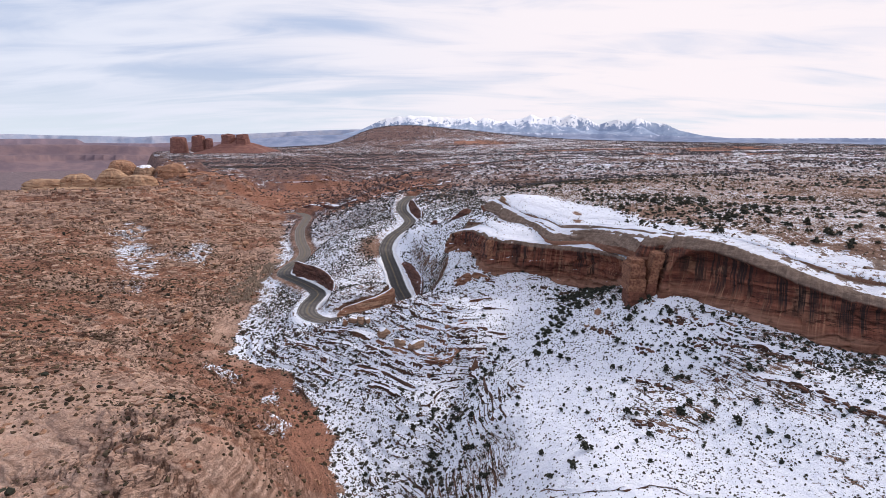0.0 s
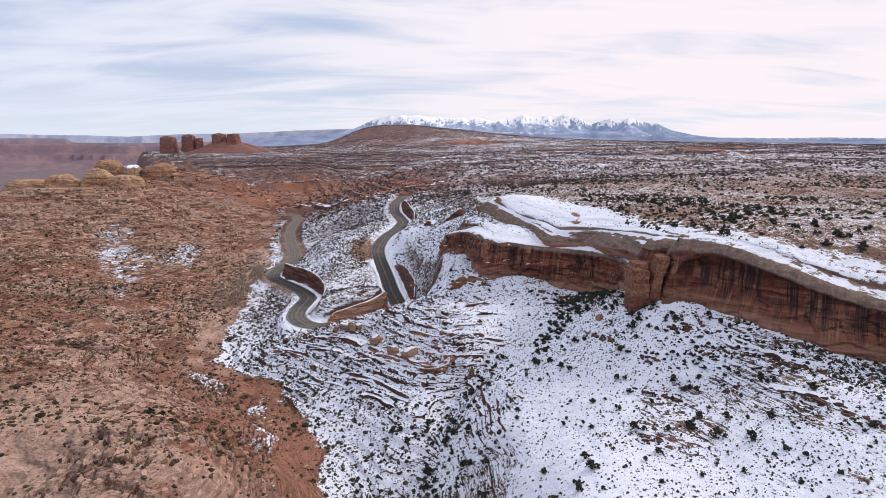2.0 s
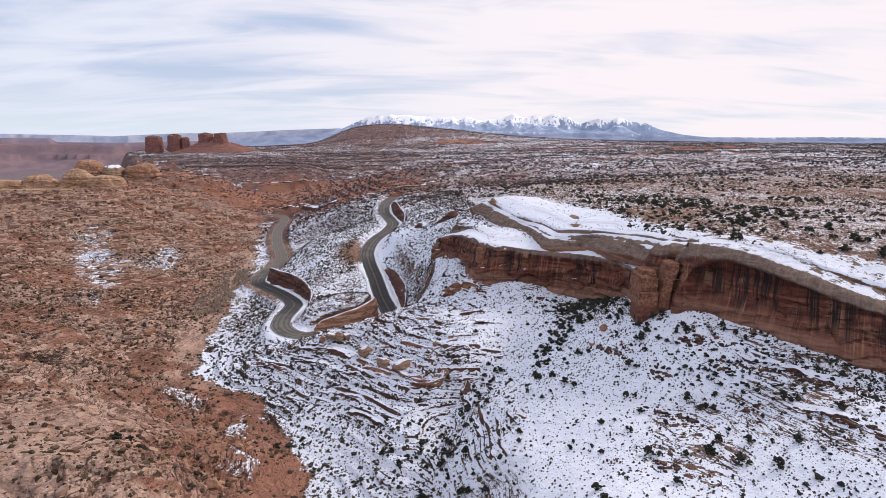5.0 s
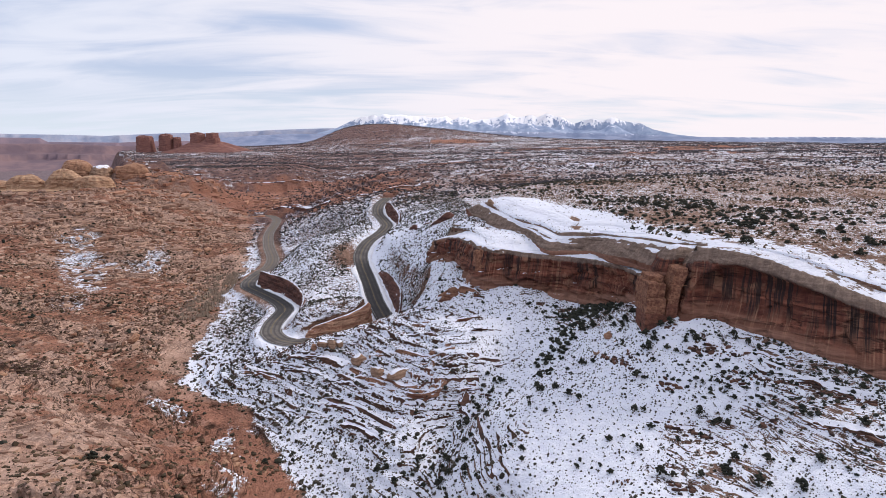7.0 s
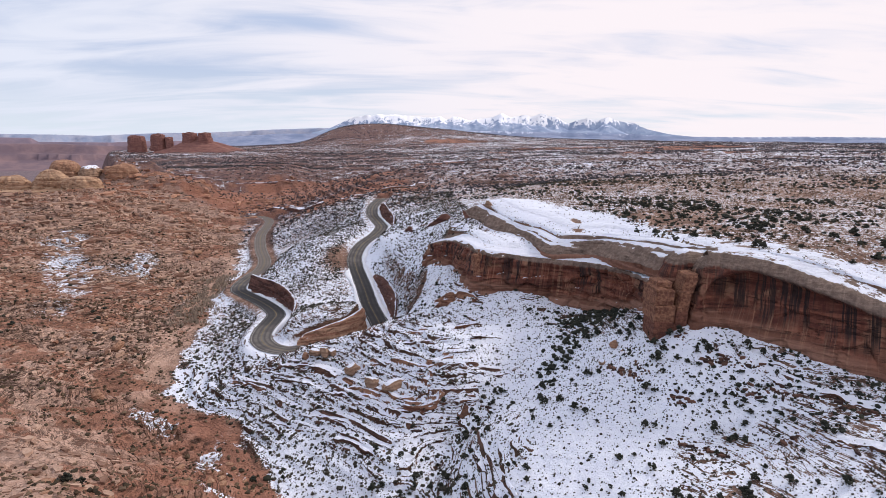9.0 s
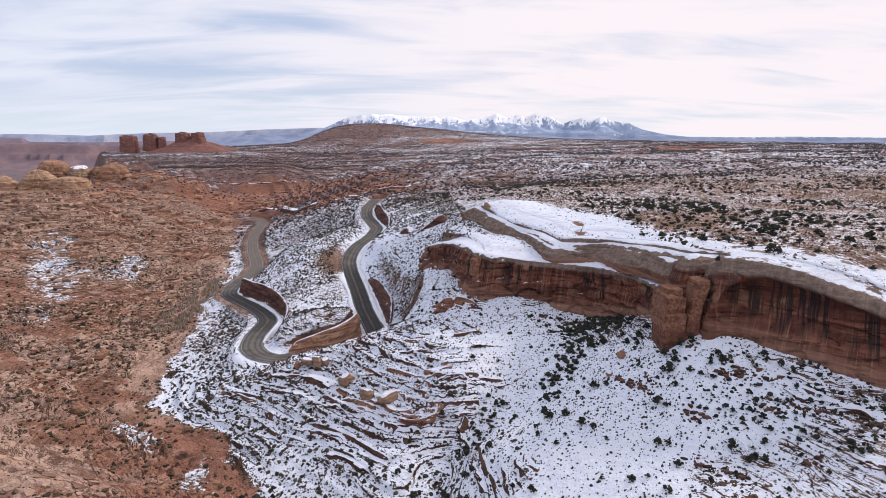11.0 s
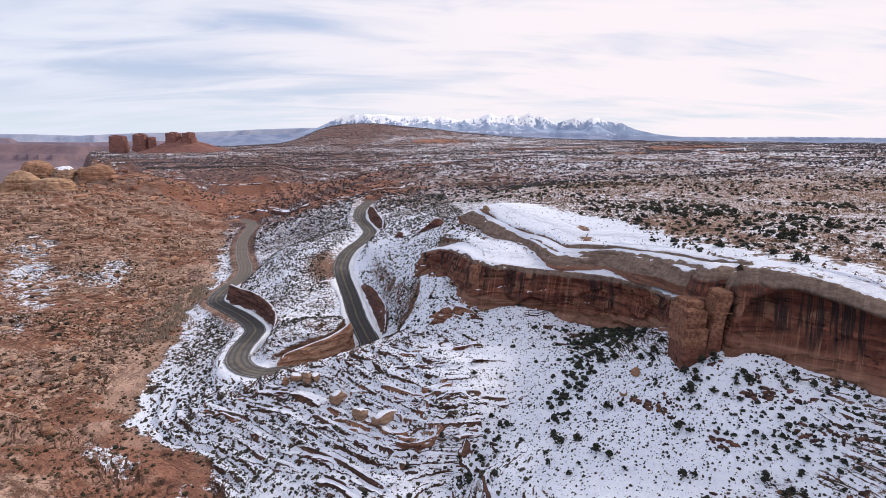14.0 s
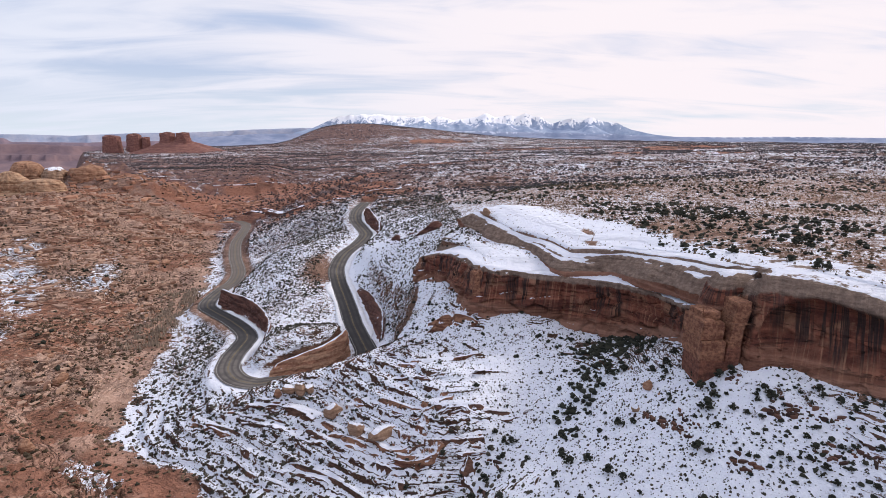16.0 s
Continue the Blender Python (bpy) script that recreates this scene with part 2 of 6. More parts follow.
def make_cliff(name, streaks=1.0, snowy=1.0, lie_on=0.66, lie_from=0.80):
    """Red sandstone with dark varnish that runs down its walls, grey on its crown, snow lying on what is level."""
    m = Nodes(name, 0.92)
    mid, fine, grit = m.noise(0.16, 5, 0.6), m.noise(0.8, 6, 0.65), m.noise(3.5, 5, 0.65)
    bands = m.noise(1.0, 5, 0.62, m.stretched(0.035, 0.035, 0.6), 0.3)
    along, v, crown = m.attr("along"), m.attr("rise"), m.attr("crown")
    flat = m.n.new("ShaderNodeCombineXYZ")
    m.l.new(along, flat.inputs[0])
    m.l.new(m.height(), flat.inputs[2])
    group = m.noise(1.0, 3, 0.5, m.stretched(0.085, 0, 0.012, flat.outputs[0]), 0.3)
    hang = m.noise(1.0, 5, 0.62, m.stretched(0.8, 0, 0.022, flat.outputs[0]), 0.5)
    thin = m.noise(1.0, 4, 0.6, m.stretched(2.6, 0, 0.05, flat.outputs[0]), 0.3)
    ends = m.noise(1.0, 3, 0.5, m.stretched(0.33, 0, 0.0, flat.outputs[0]))
    wall = m.mix(m.step(m.math("ADD", m.math("MULTIPLY", bands, 0.5), m.math("ADD", m.math("MULTIPLY", hang, 0.3), m.math("MULTIPLY", fine, 0.2))), 0.40, 0.60), (0.105, 0.036, 0.027), (0.32, 0.122, 0.078))
    wall = m.mix(m.step(fine, 0.45, 0.75, 0.0, 0.5), wall, (0.17, 0.056, 0.038))
    wall = m.mix(m.math("MULTIPLY", m.step(thin, 0.50, 0.62, 0.0, 0.85), m.step(hang, 0.46, 0.56)), wall, (0.43, 0.225, 0.14))
    wall = m.mix(m.math("MULTIPLY", m.step(mid, 0.50, 0.64), m.step(v, 0.25, 0.7, 0.25, 0.85)), wall, m.mix(fine, (0.27, 0.135, 0.085), (0.42, 0.235, 0.15)))
    joint = m.noise(1.0, 5, 0.6, m.stretched(0.03, 0.03, 0.42), 0.4)
    seam = m.math("MULTIPLY", m.step(m.math("ABSOLUTE", m.math("SUBTRACT", joint, 0.5)), 0.022, 0.006), m.step(fine, 0.40, 0.55))
    wall = m.mix(m.math("MULTIPLY", seam, 0.75), wall, (0.045, 0.022, 0.018))
    foot = m.step(m.math("ADD", v, m.math("MULTIPLY", m.math("SUBTRACT", mid, 0.5), 0.25)), 0.30, 0.18)
    wall = m.mix(m.math("MULTIPLY", foot, 0.7), wall, m.mix(m.step(bands, 0.4, 0.6), (0.22, 0.105, 0.07), (0.34, 0.195, 0.14)))
    run = m.step(m.math("SUBTRACT", v, m.math("MULTIPLY", ends, 0.75)), -0.18, 0.08)
    dark = m.math("MULTIPLY", m.math("MULTIPLY", m.step(hang, 0.46, 0.52), m.step(group, 0.40, 0.50)), m.math("MULTIPLY", run, m.step(thin, 0.32, 0.5, 0.35, 1.0)))
    top = m.mix(m.step(fine, 0.32, 0.7), (0.18, 0.125, 0.10), (0.33, 0.24, 0.19))
    top = m.mix(m.step(bands, 0.5, 0.68, 0.0, 0.45), top, (0.15, 0.10, 0.078))
    top = m.mix(m.step(grit, 0.5, 0.7, 0.0, 0.4), top, (0.13, 0.09, 0.07))
    ragged = m.math("ADD", m.math("MULTIPLY", m.math("SUBTRACT", mid, 0.5), 0.9), m.math("MULTIPLY", m.math("SUBTRACT", hang, 0.5), 0.9))
    col = m.mix(m.step(m.math("ADD", crown, ragged), 0.36, 0.66), wall, top)
    col = m.mix(m.math("MULTIPLY", m.math("MULTIPLY", dark, 0.92 * streaks), m.step(crown, 0.2, 0.9, 1.0, 0.25)), col, (0.026, 0.020, 0.021))
    nz = m.normal_z()
    cover = m.math("ADD", m.step(nz, lie_from, lie_from + 0.16, 0.0, lie_on), m.math("MULTIPLY", m.math("SUBTRACT", mid, 0.5), 0.9))
    cover = m.math("ADD", cover, m.math("MULTIPLY", m.math("SUBTRACT", fine, 0.5), 0.45))
    lay = m.math("MULTIPLY", m.step(cover, 0.47, 0.53), snowy)
    col = m.mix(lay, col, m.mix(m.step(fine, 0.3, 0.75), SNOW_DIM, SNOW))
    bump = m.math("ADD", m.math("MULTIPLY", bands, 0.7), m.math("ADD", m.math("MULTIPLY", fine, 0.6), m.math("MULTIPLY", grit, 0.3)))
    bump = m.math("SUBTRACT", bump, m.math("MULTIPLY", seam, 0.3))
    return m.done(col, bump, 1.0, 1.0)


def make_rock(name, light, dark, snowy=0.0, layered=0.7):
    m = Nodes(name, 0.93)
    mid, fine, grit = m.noise(0.3, 4), m.noise(1.3, 6, 0.65), m.noise(5.0, 4, 0.65)
    bands = m.noise(1.0, 4, 0.6, m.stretched(0.08, 0.08, 1.1), 0.3)
    col = m.mix(m.step(m.math("ADD", m.math("MULTIPLY", bands, layered), m.math("MULTIPLY", fine, 1 - layered)), 0.38, 0.62), dark, light)
    col = m.mix(m.step(grit, 0.5, 0.75, 0.0, 0.45), col, tuple(c * 0.5 for c in dark))
    if snowy:
        cover = m.math("ADD", m.step(m.normal_z(), 0.6, 0.9, 0.0, snowy), m.math("MULTIPLY", m.math("SUBTRACT", fine, 0.5), 0.6))
        col = m.mix(m.step(cover, 0.44, 0.54), col, m.mix(mid, SNOW_DIM, SNOW))
    return m.done(col, m.math("ADD", bands, m.math("ADD", m.math("MULTIPLY", fine, 0.8), m.math("MULTIPLY", grit, 0.3))), 1.0, 0.6)


def make_plain(name, a, b, scale=1.0, rough=0.9, bump=0.3, spread=0.0):
    m = Nodes(name, rough)
    fine, coarse = m.noise(scale, 5, 0.6), m.noise(scale * 0.13, 3)
    f = m.step(m.math("ADD", m.math("MULTIPLY", fine, 0.6), m.math("MULTIPLY", coarse, 0.4)), 0.36, 0.64)
    col = m.mix(f, a, b)
    if spread:
        col = m.mix(m.math("MULTIPLY", m.random(), spread), col, (0.13, 0.10, 0.06))
    return m.done(col, fine, bump, 0.1)


def make_leaf(name, a, b, by_island=True):
    m = Nodes(name, 0.9)
    f = m.math("ADD", m.math("MULTIPLY", m.island() if by_island else m.random(), 0.6), m.math("MULTIPLY", m.noise(2.0, 3), 0.5))
    return m.done(m.mix(m.step(f, 0.1, 0.95), a, b))


def make_asphalt():
    m = Nodes("worn_asphalt", 0.85)
    fine, grain = m.noise(0.25, 4), m.noise(9.0, 4, 0.7)
    col = m.mix(m.step(fine, 0.35, 0.65), (0.095, 0.085, 0.08), (0.155, 0.138, 0.127))
    col = m.mix(m.step(m.attr("track"), 0.0, 1.0, 0.0, 0.7), col, (0.045, 0.042, 0.043))
    col = m.mix(m.step(m.attr("wet"), 0.2, 0.8, 0.0, 0.75), col, (0.028, 0.028, 0.031))
    col = m.mix(m.step(m.attr("dusty"), 0.2, 0.9, 0.0, 0.45), col, (0.19, 0.155, 0.13))
    return m.done(col, grain, 0.2, 0.02)


def make_slab(name, light, dark):
    """Broken plates of one bed, each a little different."""
    m = Nodes(name, 0.93)
    fine, grit = m.noise(1.1, 5, 0.65), m.noise(4.5, 4, 0.65)
    col = m.mix(m.step(m.math("ADD", m.math("MULTIPLY", m.island(), 0.55), m.math("MULTIPLY", fine, 0.45)), 0.2, 0.8), dark, light)
    col = m.mix(m.step(grit, 0.52, 0.75, 0.0, 0.35), col, tuple(c * 0.5 for c in dark))
    return m.done(col, m.math("ADD", fine, m.math("MULTIPLY", grit, 0.4)), 0.8, 0.25)


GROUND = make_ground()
RIM_SLAB = make_slab("orange_rim_ledges", (0.46, 0.25, 0.165), (0.23, 0.105, 0.07))
SLAB = make_slab("pale_broken_slabs", (0.50, 0.335, 0.25), (0.17, 0.088, 0.06))
CLIFF = make_cliff("varnished_red_sandstone", 1.0, 1.0, 0.9, 0.72)
SLICK = make_cliff("grey_slickrock", 0.85, 1.0, 0.8, 0.76)
DOME_CLIFF = make_cliff("streaked_red_sandstone", 1.0, 1.0, 0.56, 0.80)
TAN_ROCK = make_rock("tan_sandstone", (0.47, 0.28, 0.18), (0.28, 0.14, 0.09))
DOME_TAN = make_rock("yellow_tan_sandstone", (0.56, 0.375, 0.245), (0.31, 0.17, 0.105))
SNOW_ROCK = make_rock("snow_capped_sandstone", (0.44, 0.30, 0.21), (0.23, 0.135, 0.09), 0.72)
BUTTRESS = make_rock("cracked_orange_sandstone", (0.35, 0.175, 0.105), (0.14, 0.058, 0.04), 0.3, 0.3)
DARK_BUTTRESS = make_rock("dark_red_buttress_foot", (0.25, 0.105, 0.068), (0.10, 0.042, 0.032), 0.2, 0.4)
# red of the far buttes, muted to purple to include haze
RED_ROCK = make_rock("red_sandstone", (0.31, 0.15, 0.122), (0.16, 0.076, 0.068))
CUT_ROCK = make_rock("red_road_cut", (0.20, 0.095, 0.073), (0.075, 0.037, 0.032), 0.55)
LEDGE_ROCK = make_rock("dark_snowy_ledge", (0.17, 0.088, 0.062), (0.06, 0.034, 0.027), 1.0)
BUFF_CUT = make_rock("buff_road_cut", (0.36, 0.19, 0.12), (0.12, 0.05, 0.035), 0.75)
HAIRPIN_CUT = make_rock("pale_buff_road_cut", (0.60, 0.365, 0.24), (0.33, 0.155, 0.10), 0.6)
LEDGE_SLAB = make_slab("dark_red_ledge_slabs", (0.15, 0.076, 0.054), (0.04, 0.025, 0.022))
ASPHALT = make_asphalt()
SNOWBANK = make_plain("ploughed_snow", (0.66, 0.68, 0.74), (0.82, 0.83, 0.87), 1.2, 0.9, 0.4)
YELLOW = make_plain("faded_yellow_paint", (0.15, 0.115, 0.062), (0.22, 0.17, 0.09), 3.0)
WHITE = make_plain("faded_white_paint", (0.28, 0.27, 0.26), (0.42, 0.41, 0.40), 3.0)
JUNIPER = make_leaf("juniper_foliage", (0.012, 0.015, 0.012), (0.043, 0.044, 0.031))
SAGE = make_leaf("sagebrush_foliage", (0.024, 0.022, 0.018), (0.085, 0.073, 0.055))
DESERT_SHRUB = make_leaf("brown_green_shrubs", (0.026, 0.021, 0.013), (0.085, 0.060, 0.036))
DRY_BUSH = make_leaf("dry_brush", (0.070, 0.043, 0.027), (0.17, 0.115, 0.073))
# bluish-grey copy of JUNIPER, with haze mixed into the leaf colour
FAR_JUNIPER = make_leaf("hazy_juniper_foliage", (0.034, 0.033, 0.041), (0.078, 0.070, 0.077))
TWIGS = make_leaf("bare_grey_twigs", (0.24, 0.185, 0.145), (0.40, 0.32, 0.25))
BARK = make_plain("grey_bark", (0.06, 0.045, 0.035), (0.14, 0.11, 0.09), 4.0)

# ---- noise and curves ----
def hashed(ix, iy, seed):
    n = (ix.astype(np.int64) * 374761393 + iy.astype(np.int64) * 668265263 + seed * 974634777) & 0xFFFFFFFF
    n = ((n ^ (n >> 13)) * 1274126177) & 0xFFFFFFFF
    n = ((n ^ (n >> 15)) * 2246822519) & 0xFFFFFFFF
    return ((n ^ (n >> 16)) & 0xFFFFFF) / float(0xFFFFFF)


def soft(x, a, b):
    t = np.clip((x - a) / (b - a), 0, 1)
    return t * t * (3 - 2 * t)


def value(x, y, seed=0):
    ix, iy = np.floor(x), np.floor(y)
    fx, fy = x - ix, y - iy
    fx, fy = fx * fx * (3 - 2 * fx), fy * fy * (3 - 2 * fy)
    a, b = hashed(ix, iy, seed), hashed(ix + 1, iy, seed)
    c, d = hashed(ix, iy + 1, seed), hashed(ix + 1, iy + 1, seed)
    return (a + (b - a) * fx) * (1 - fy) + (c + (d - c) * fx) * fy - 0.5


def fbm(x, y, size, octaves=4, seed=0, gain=0.5):
    """About -0.5 to 0.5, largest lumps of that size in metres."""
    out, amp, total = 0.0, 1.0, 0.0
    for k in range(octaves):
        c, s = math.cos(0.6 * k), math.sin(0.6 * k)
        out = out + amp * value((x * c - y * s) / size + 13.7 * k, (x * s + y * c) / size - 7.1 * k, seed + k)
        total += amp
        size, amp = size * 0.5, amp * gain
    return out / total * 1.5


def slabs(x, y, size, seed):
    """Broken plates: distance to the nearest joint (in cells) and a random height for each plate."""
    gx, gy = x / size, y / size
    ix, iy = np.floor(gx), np.floor(gy)
    f1, f2, tag = np.full(x.shape, 9.0), np.full(x.shape, 9.0), np.zeros(x.shape)
    for dx in (-1, 0, 1):
        for dy in (-1, 0, 1):
            jx, jy = ix + dx, iy + dy
            d = np.hypot(jx + hashed(jx, jy, seed) - gx, jy + hashed(jx, jy, seed + 1) - gy)
            near = d < f1
            f2 = np.where(near, f1, np.minimum(f2, d))
            tag = np.where(near, hashed(jx, jy, seed + 2), tag)
            f1 = np.where(near, d, f1)
    return f2 - f1, tag


def table(text):
    return np.array([[float(v) for v in row.split()] for row in text.split(",")])


def smooth_line(points, gap):
    """A Catmull-Rom curve through the points, cut at even gaps."""
    p = np.asarray(points, float)
    p = np.vstack([2 * p[0] - p[1], p, 2 * p[-1] - p[-2]])
    out = []
    for a, b, c, d in zip(p[:-3], p[1:-2], p[2:-1], p[3:]):
        u = np.linspace(0, 1, 24, endpoint=False)[:, None]
        out.append(0.5 * (2 * b + (c - a) * u + (2 * a - 5 * b + 4 * c - d) * u**2 + (3 * b - a - 3 * c + d) * u**3))
    q = np.vstack(out + [p[-2:-1]])
    run = np.r_[0, np.cumsum(np.linalg.norm(np.diff(q[:, :2], axis=0), axis=1))]
    s = np.linspace(0, run[-1], max(2, int(run[-1] / gap)))
    return np.stack([np.interp(s, run, q[:, k]) for k in range(q.shape[1])], 1)


def sides(line):
    """Unit vectors to the right of a line's way, in plan."""
    t = np.gradient(line[:, :2], axis=0)
    t /= np.linalg.norm(t, axis=1)[:, None] + 1e-9
    return np.stack([t[:, 1], -t[:, 0]], 1)


def beside(line, x, y):
    """Distance from a line in plan (plus: to its right), and the share of its length there."""
    best, sign, where = np.full(x.shape, 1e9), np.ones(x.shape), np.zeros(x.shape)
    n = len(line) - 1
    for k in range(n):
        (ax, ay), (bx, by) = line[k, :2], line[k + 1, :2]
        dx, dy = bx - ax, by - ay
        u = np.clip(((x - ax) * dx + (y - ay) * dy) / (dx * dx + dy * dy), 0, 1)
        d = np.hypot(x - ax - u * dx, y - ay - u * dy)
        near = d < best
        sign = np.where(near, np.where((x - ax) * dy - (y - ay) * dx >= 0, 1.0, -1.0), sign)
        where = np.where(near, (k + u) / n, where)
        best = np.minimum(best, d)
    return best * sign, where


# ---- the lie of the land: heights along its natural lines, in metres ----
WASH = table("-14.4 48 9.6,-19.2 96 12.6,-25.2 122.4 14.4,-31 138 15,-36 156 15.4,-45 176.4 16.2,-58 187.5 16.6,-72 198 17,-82.5 207 17.2,-84.5 222 17.6,-86 236.4 18,-88.8 267.6 18.6,-98.4 307.2 19.2,-103.2 360 19.6,-116.4 414 19.8,-129.6 470.4 20,-146.4 528 20.2,-168 600 21.6")
WEST_SLOPE = table("-41.6 120 31.6,-43.2 102 38.4,-68.4 138 30.7,-79.2 94.8 34.8,-105.6 132 34.8,-138 175.2 33.6,-110.4 158.4 31.2,-93.6 195.6 22.2,-105.6 234 22.8,-129.6 222 26.4,-135.6 396 23.5,-178.8 463.2 27.6,-195.6 252 32.4,-136.8 285.6 24.6,-266.4 348 36,-223.2 391.2 30,-307.2 465.6 43.2,-259.2 524.4 50.4,-306 540 51.6,-360 504 50.4,-204 516 32.4,-168 572.4 26.4,-180 120 38.4,-300 180 40.8,-120 36 38.4,-60 24 36,-228 612 39.6")
BOWL = table("22.8 151.2 34.8,39.6 160.8 40.2,57 132 39.6,18 130.8 32.4,27.6 104.4 36.6,28.2 127.2 34.2,66 115.2 40.8,77.4 120.7 45,38.4 107.4 36,20.4 86.4 35.4,49.2 90 37.2,74.4 90 38.4,81.6 100.8 42,90 112.8 45,60 111.6 39,46.8 125.4 38.4,132 102 46.8,108 60 38.4,36 36 32.4,0 0 24,68.4 142.8 47.4,74.4 134.4 46.6,12.6 156 29.4,13 147 30.4,14.2 138 31.4,15.6 130 32")
GULLY = table("-4.8 72 13.2,-1.2 102 15,0 120 16.2,0 133.2 16.8,2.8 156 20.4,6.6 165.6 23.4,13.2 171.6 28.8,21.6 182.4 34.8,32.4 192 39.6,42 199.2 42.6,-12 138 16.2,-20.4 150 15.6,-4.3 156 22.8")
SPUR = table("-20.4 193.2 29.8,-7.2 181.2 31.2,-34.8 202.8 30.6,-26.4 202.8 31.8,-55.8 201.1 22.2,3.4 220.8 38.4,18.6 216.6 42.6,-27.6 206.4 33.8,-20.4 211.2 34.8,-12 216 36.2,-4.8 220.8 37.2,-62.4 216 21.6,-48 189.6 19.8,-30 174 19.8,-14.4 164.4 21.6,24 206.4 41.4,21.6 192 39,13.2 180 36,7.2 174 33,-24 222 27.6,-12 232.8 27.6,-1.2 238.8 37.8,-6 248.4 34.8")
BETWEEN = table("-38.4 228 29.4,-28.8 231.6 31.6,-22.2 241.2 32.4,-39.6 252 31.4,-66 300 25.8,-46.8 294 31.9,-40.8 321.6 36.6,-68.4 360 34.8,-45.6 360 40.8,-56.4 444 44.4,-90 504 34.8,-5.3 258 36,-5.3 288 42,-5.2 318 48,3.6 324 52.8,-4.8 396 51.6,-72 408 28.8,-79.2 360 25.2")
FAR_GROUND = table("-13.2 498 55.2,74.4 474 61.2,21.6 342 58.8,48 396 62.4,-117.6 588 32.4,-180 744 30,-169.2 780 39.6,-248.4 768 43.2,-72 624 50.4,-362.4 873.6 48,-414 951.6 50.4,-216 1183.2 51.6,85.2 1026 60,-531.6 1023.6 48,-720 1680 45.6,-360 1800 48,360 1800 64.8,-72 564 45.6,-294 630 48,1080 1800 67.2")
FOOT = table("4.6 252 48,11.9 240 48,16.2 222 46.8,27.6 217.2 46.3,35.5 213.6 45.1,43.2 211.2 43.4,49.2 205.2 43.4,54 198 45.2,56.4 189.6 47.6,52.2 162 47.4,58.8 158.4 51.4,70.3 151.2 50.2,77.4 144 49.1,84.7 136.8 47.7,91.2 132 46.7,100.8 127.2 46.5,126 116.4 46.6,168 99.6 48")
BENCH = table("5 260.4 54.6,12.7 243.6 57.6,18.5 228 58.3,22.1 223.2 58.3,28.8 220.8 57.8,40.8 214.8 57.5,50.4 207.6 58,55.9 195.6 58.6,58.8 183.6 59.2,61.2 175.2 60.7,26.4 246 61,37.2 228 60.2,52.8 210 59.5,66 168 64.8,72 154.8 66.6,81.6 146.4 64.8,96 138 60.4,126 124.8 60.4,168 108 60")
PLATEAU = table("20.4 266.4 66,26.4 261.6 69,28.8 250.8 65.4,37.2 235.2 64.3,50.4 216 63.8,60 210 64.8,63.6 194.4 66.2,67.2 182.4 67,68.4 169.2 67.9,72 158.4 68.9,75.6 153.6 68.4,82.8 145.2 65.9,91.2 140.4 62.8,103.2 135.6 60.7,50.4 258 69,72 228 69,96 192 69.6,120 156 67.2,36 288 65.4,72 312 67.2,120 240 69.6,168 180 69.6,156 132 64.8,216 120 64.8,156 396 66.6,390 868.8 67.2,300 360 67.2")

ROAD_LOW = table("-41 222.5 25,-44.6 220.9 25.2,-50.6 223 25.6,-55.2 230.2 25.8,-56.9 241.4 25.6,-56.9 252.7 25.2,-57.4 262.3 24.8,-61.6 272.3 24.5,-70.3 286.1 24,-79.6 298.8 23.5,-85.2 307.7 23.2,-87.6 320.2 22.9,-87.6 339.4 22.6,-86.8 355.9 22.3,-90.8 379.6 22.2,-103.2 419.8 22,-115.6 469.7 21.8,-122.3 514.4 21.7,-128.5 550.3 21.6,-139.7 574.6 21.5,-156 584.4 21.4")
ROAD_HIGH = table("-25.8 468 49.6,-27.6 446.4 49.6,-29.3 422.4 48.8,-28.2 399.6 46.9,-23.6 381.6 44.9,-20.9 369.6 43.4,-23.6 356.4 41.4,-29.9 340.8 38.5,-32 324 35.2,-29.8 309.6 32.5,-26.8 297.6 30.1,-23.3 282 27.8,-20.9 271.2 25.9,-17.5 259.2 24.2,-14.9 246 23.9,-17.4 235.2 24,-25.8 227.4 24.4,-41 222.5 25")
road = smooth_line(np.vstack([ROAD_HIGH, ROAD_LOW[1:]]), 1.5)
# the valley rim that the plateau falls from, far to the west
RIM = table("-504 456 0,-384 510 0,-314.4 547.2 0,-300 636 0,-396 888 0,-610 1296 0,-840 1704 0,-910 2040 0,-1080 3120 0,-1080 5040 0")
# cliff lines in plan, from the west end to the east
LOWER_CLIFF = table("-16.8 348 0,-9.6 314.4 0,-1.2 288 0,4.8 256.2 0,11.9 243.6 0,17.4 224.4 0,27.6 218.4 0,35.5 215.4 0,43.2 213 0,49.2 207 0,54 199.2 0,57.1 189.6 0,58.1 180 0,58.6 171.6 0,60.6 162 0,71.4 153.4 0,78.7 146.2 0,86 139.2 0,92.4 134.4 0,102 129.6 0,126 119.4 0,168 102.6 0,288 48 0,504 -72 0")
UPPER_CLIFF = table("12 360 0,14.4 312 0,16.8 282 0,19.6 262.8 0,26.2 246.6 0,36.8 228.6 0,40.2 216 0,52.8 208.8 0,58.8 188.4 0,62.4 176.4 0,66.6 165.6 0,72 158.4 0,81.6 149.4 0,93.6 141.6 0,126 127.2 0,168 110.4 0,288 60 0,504 -60 0")


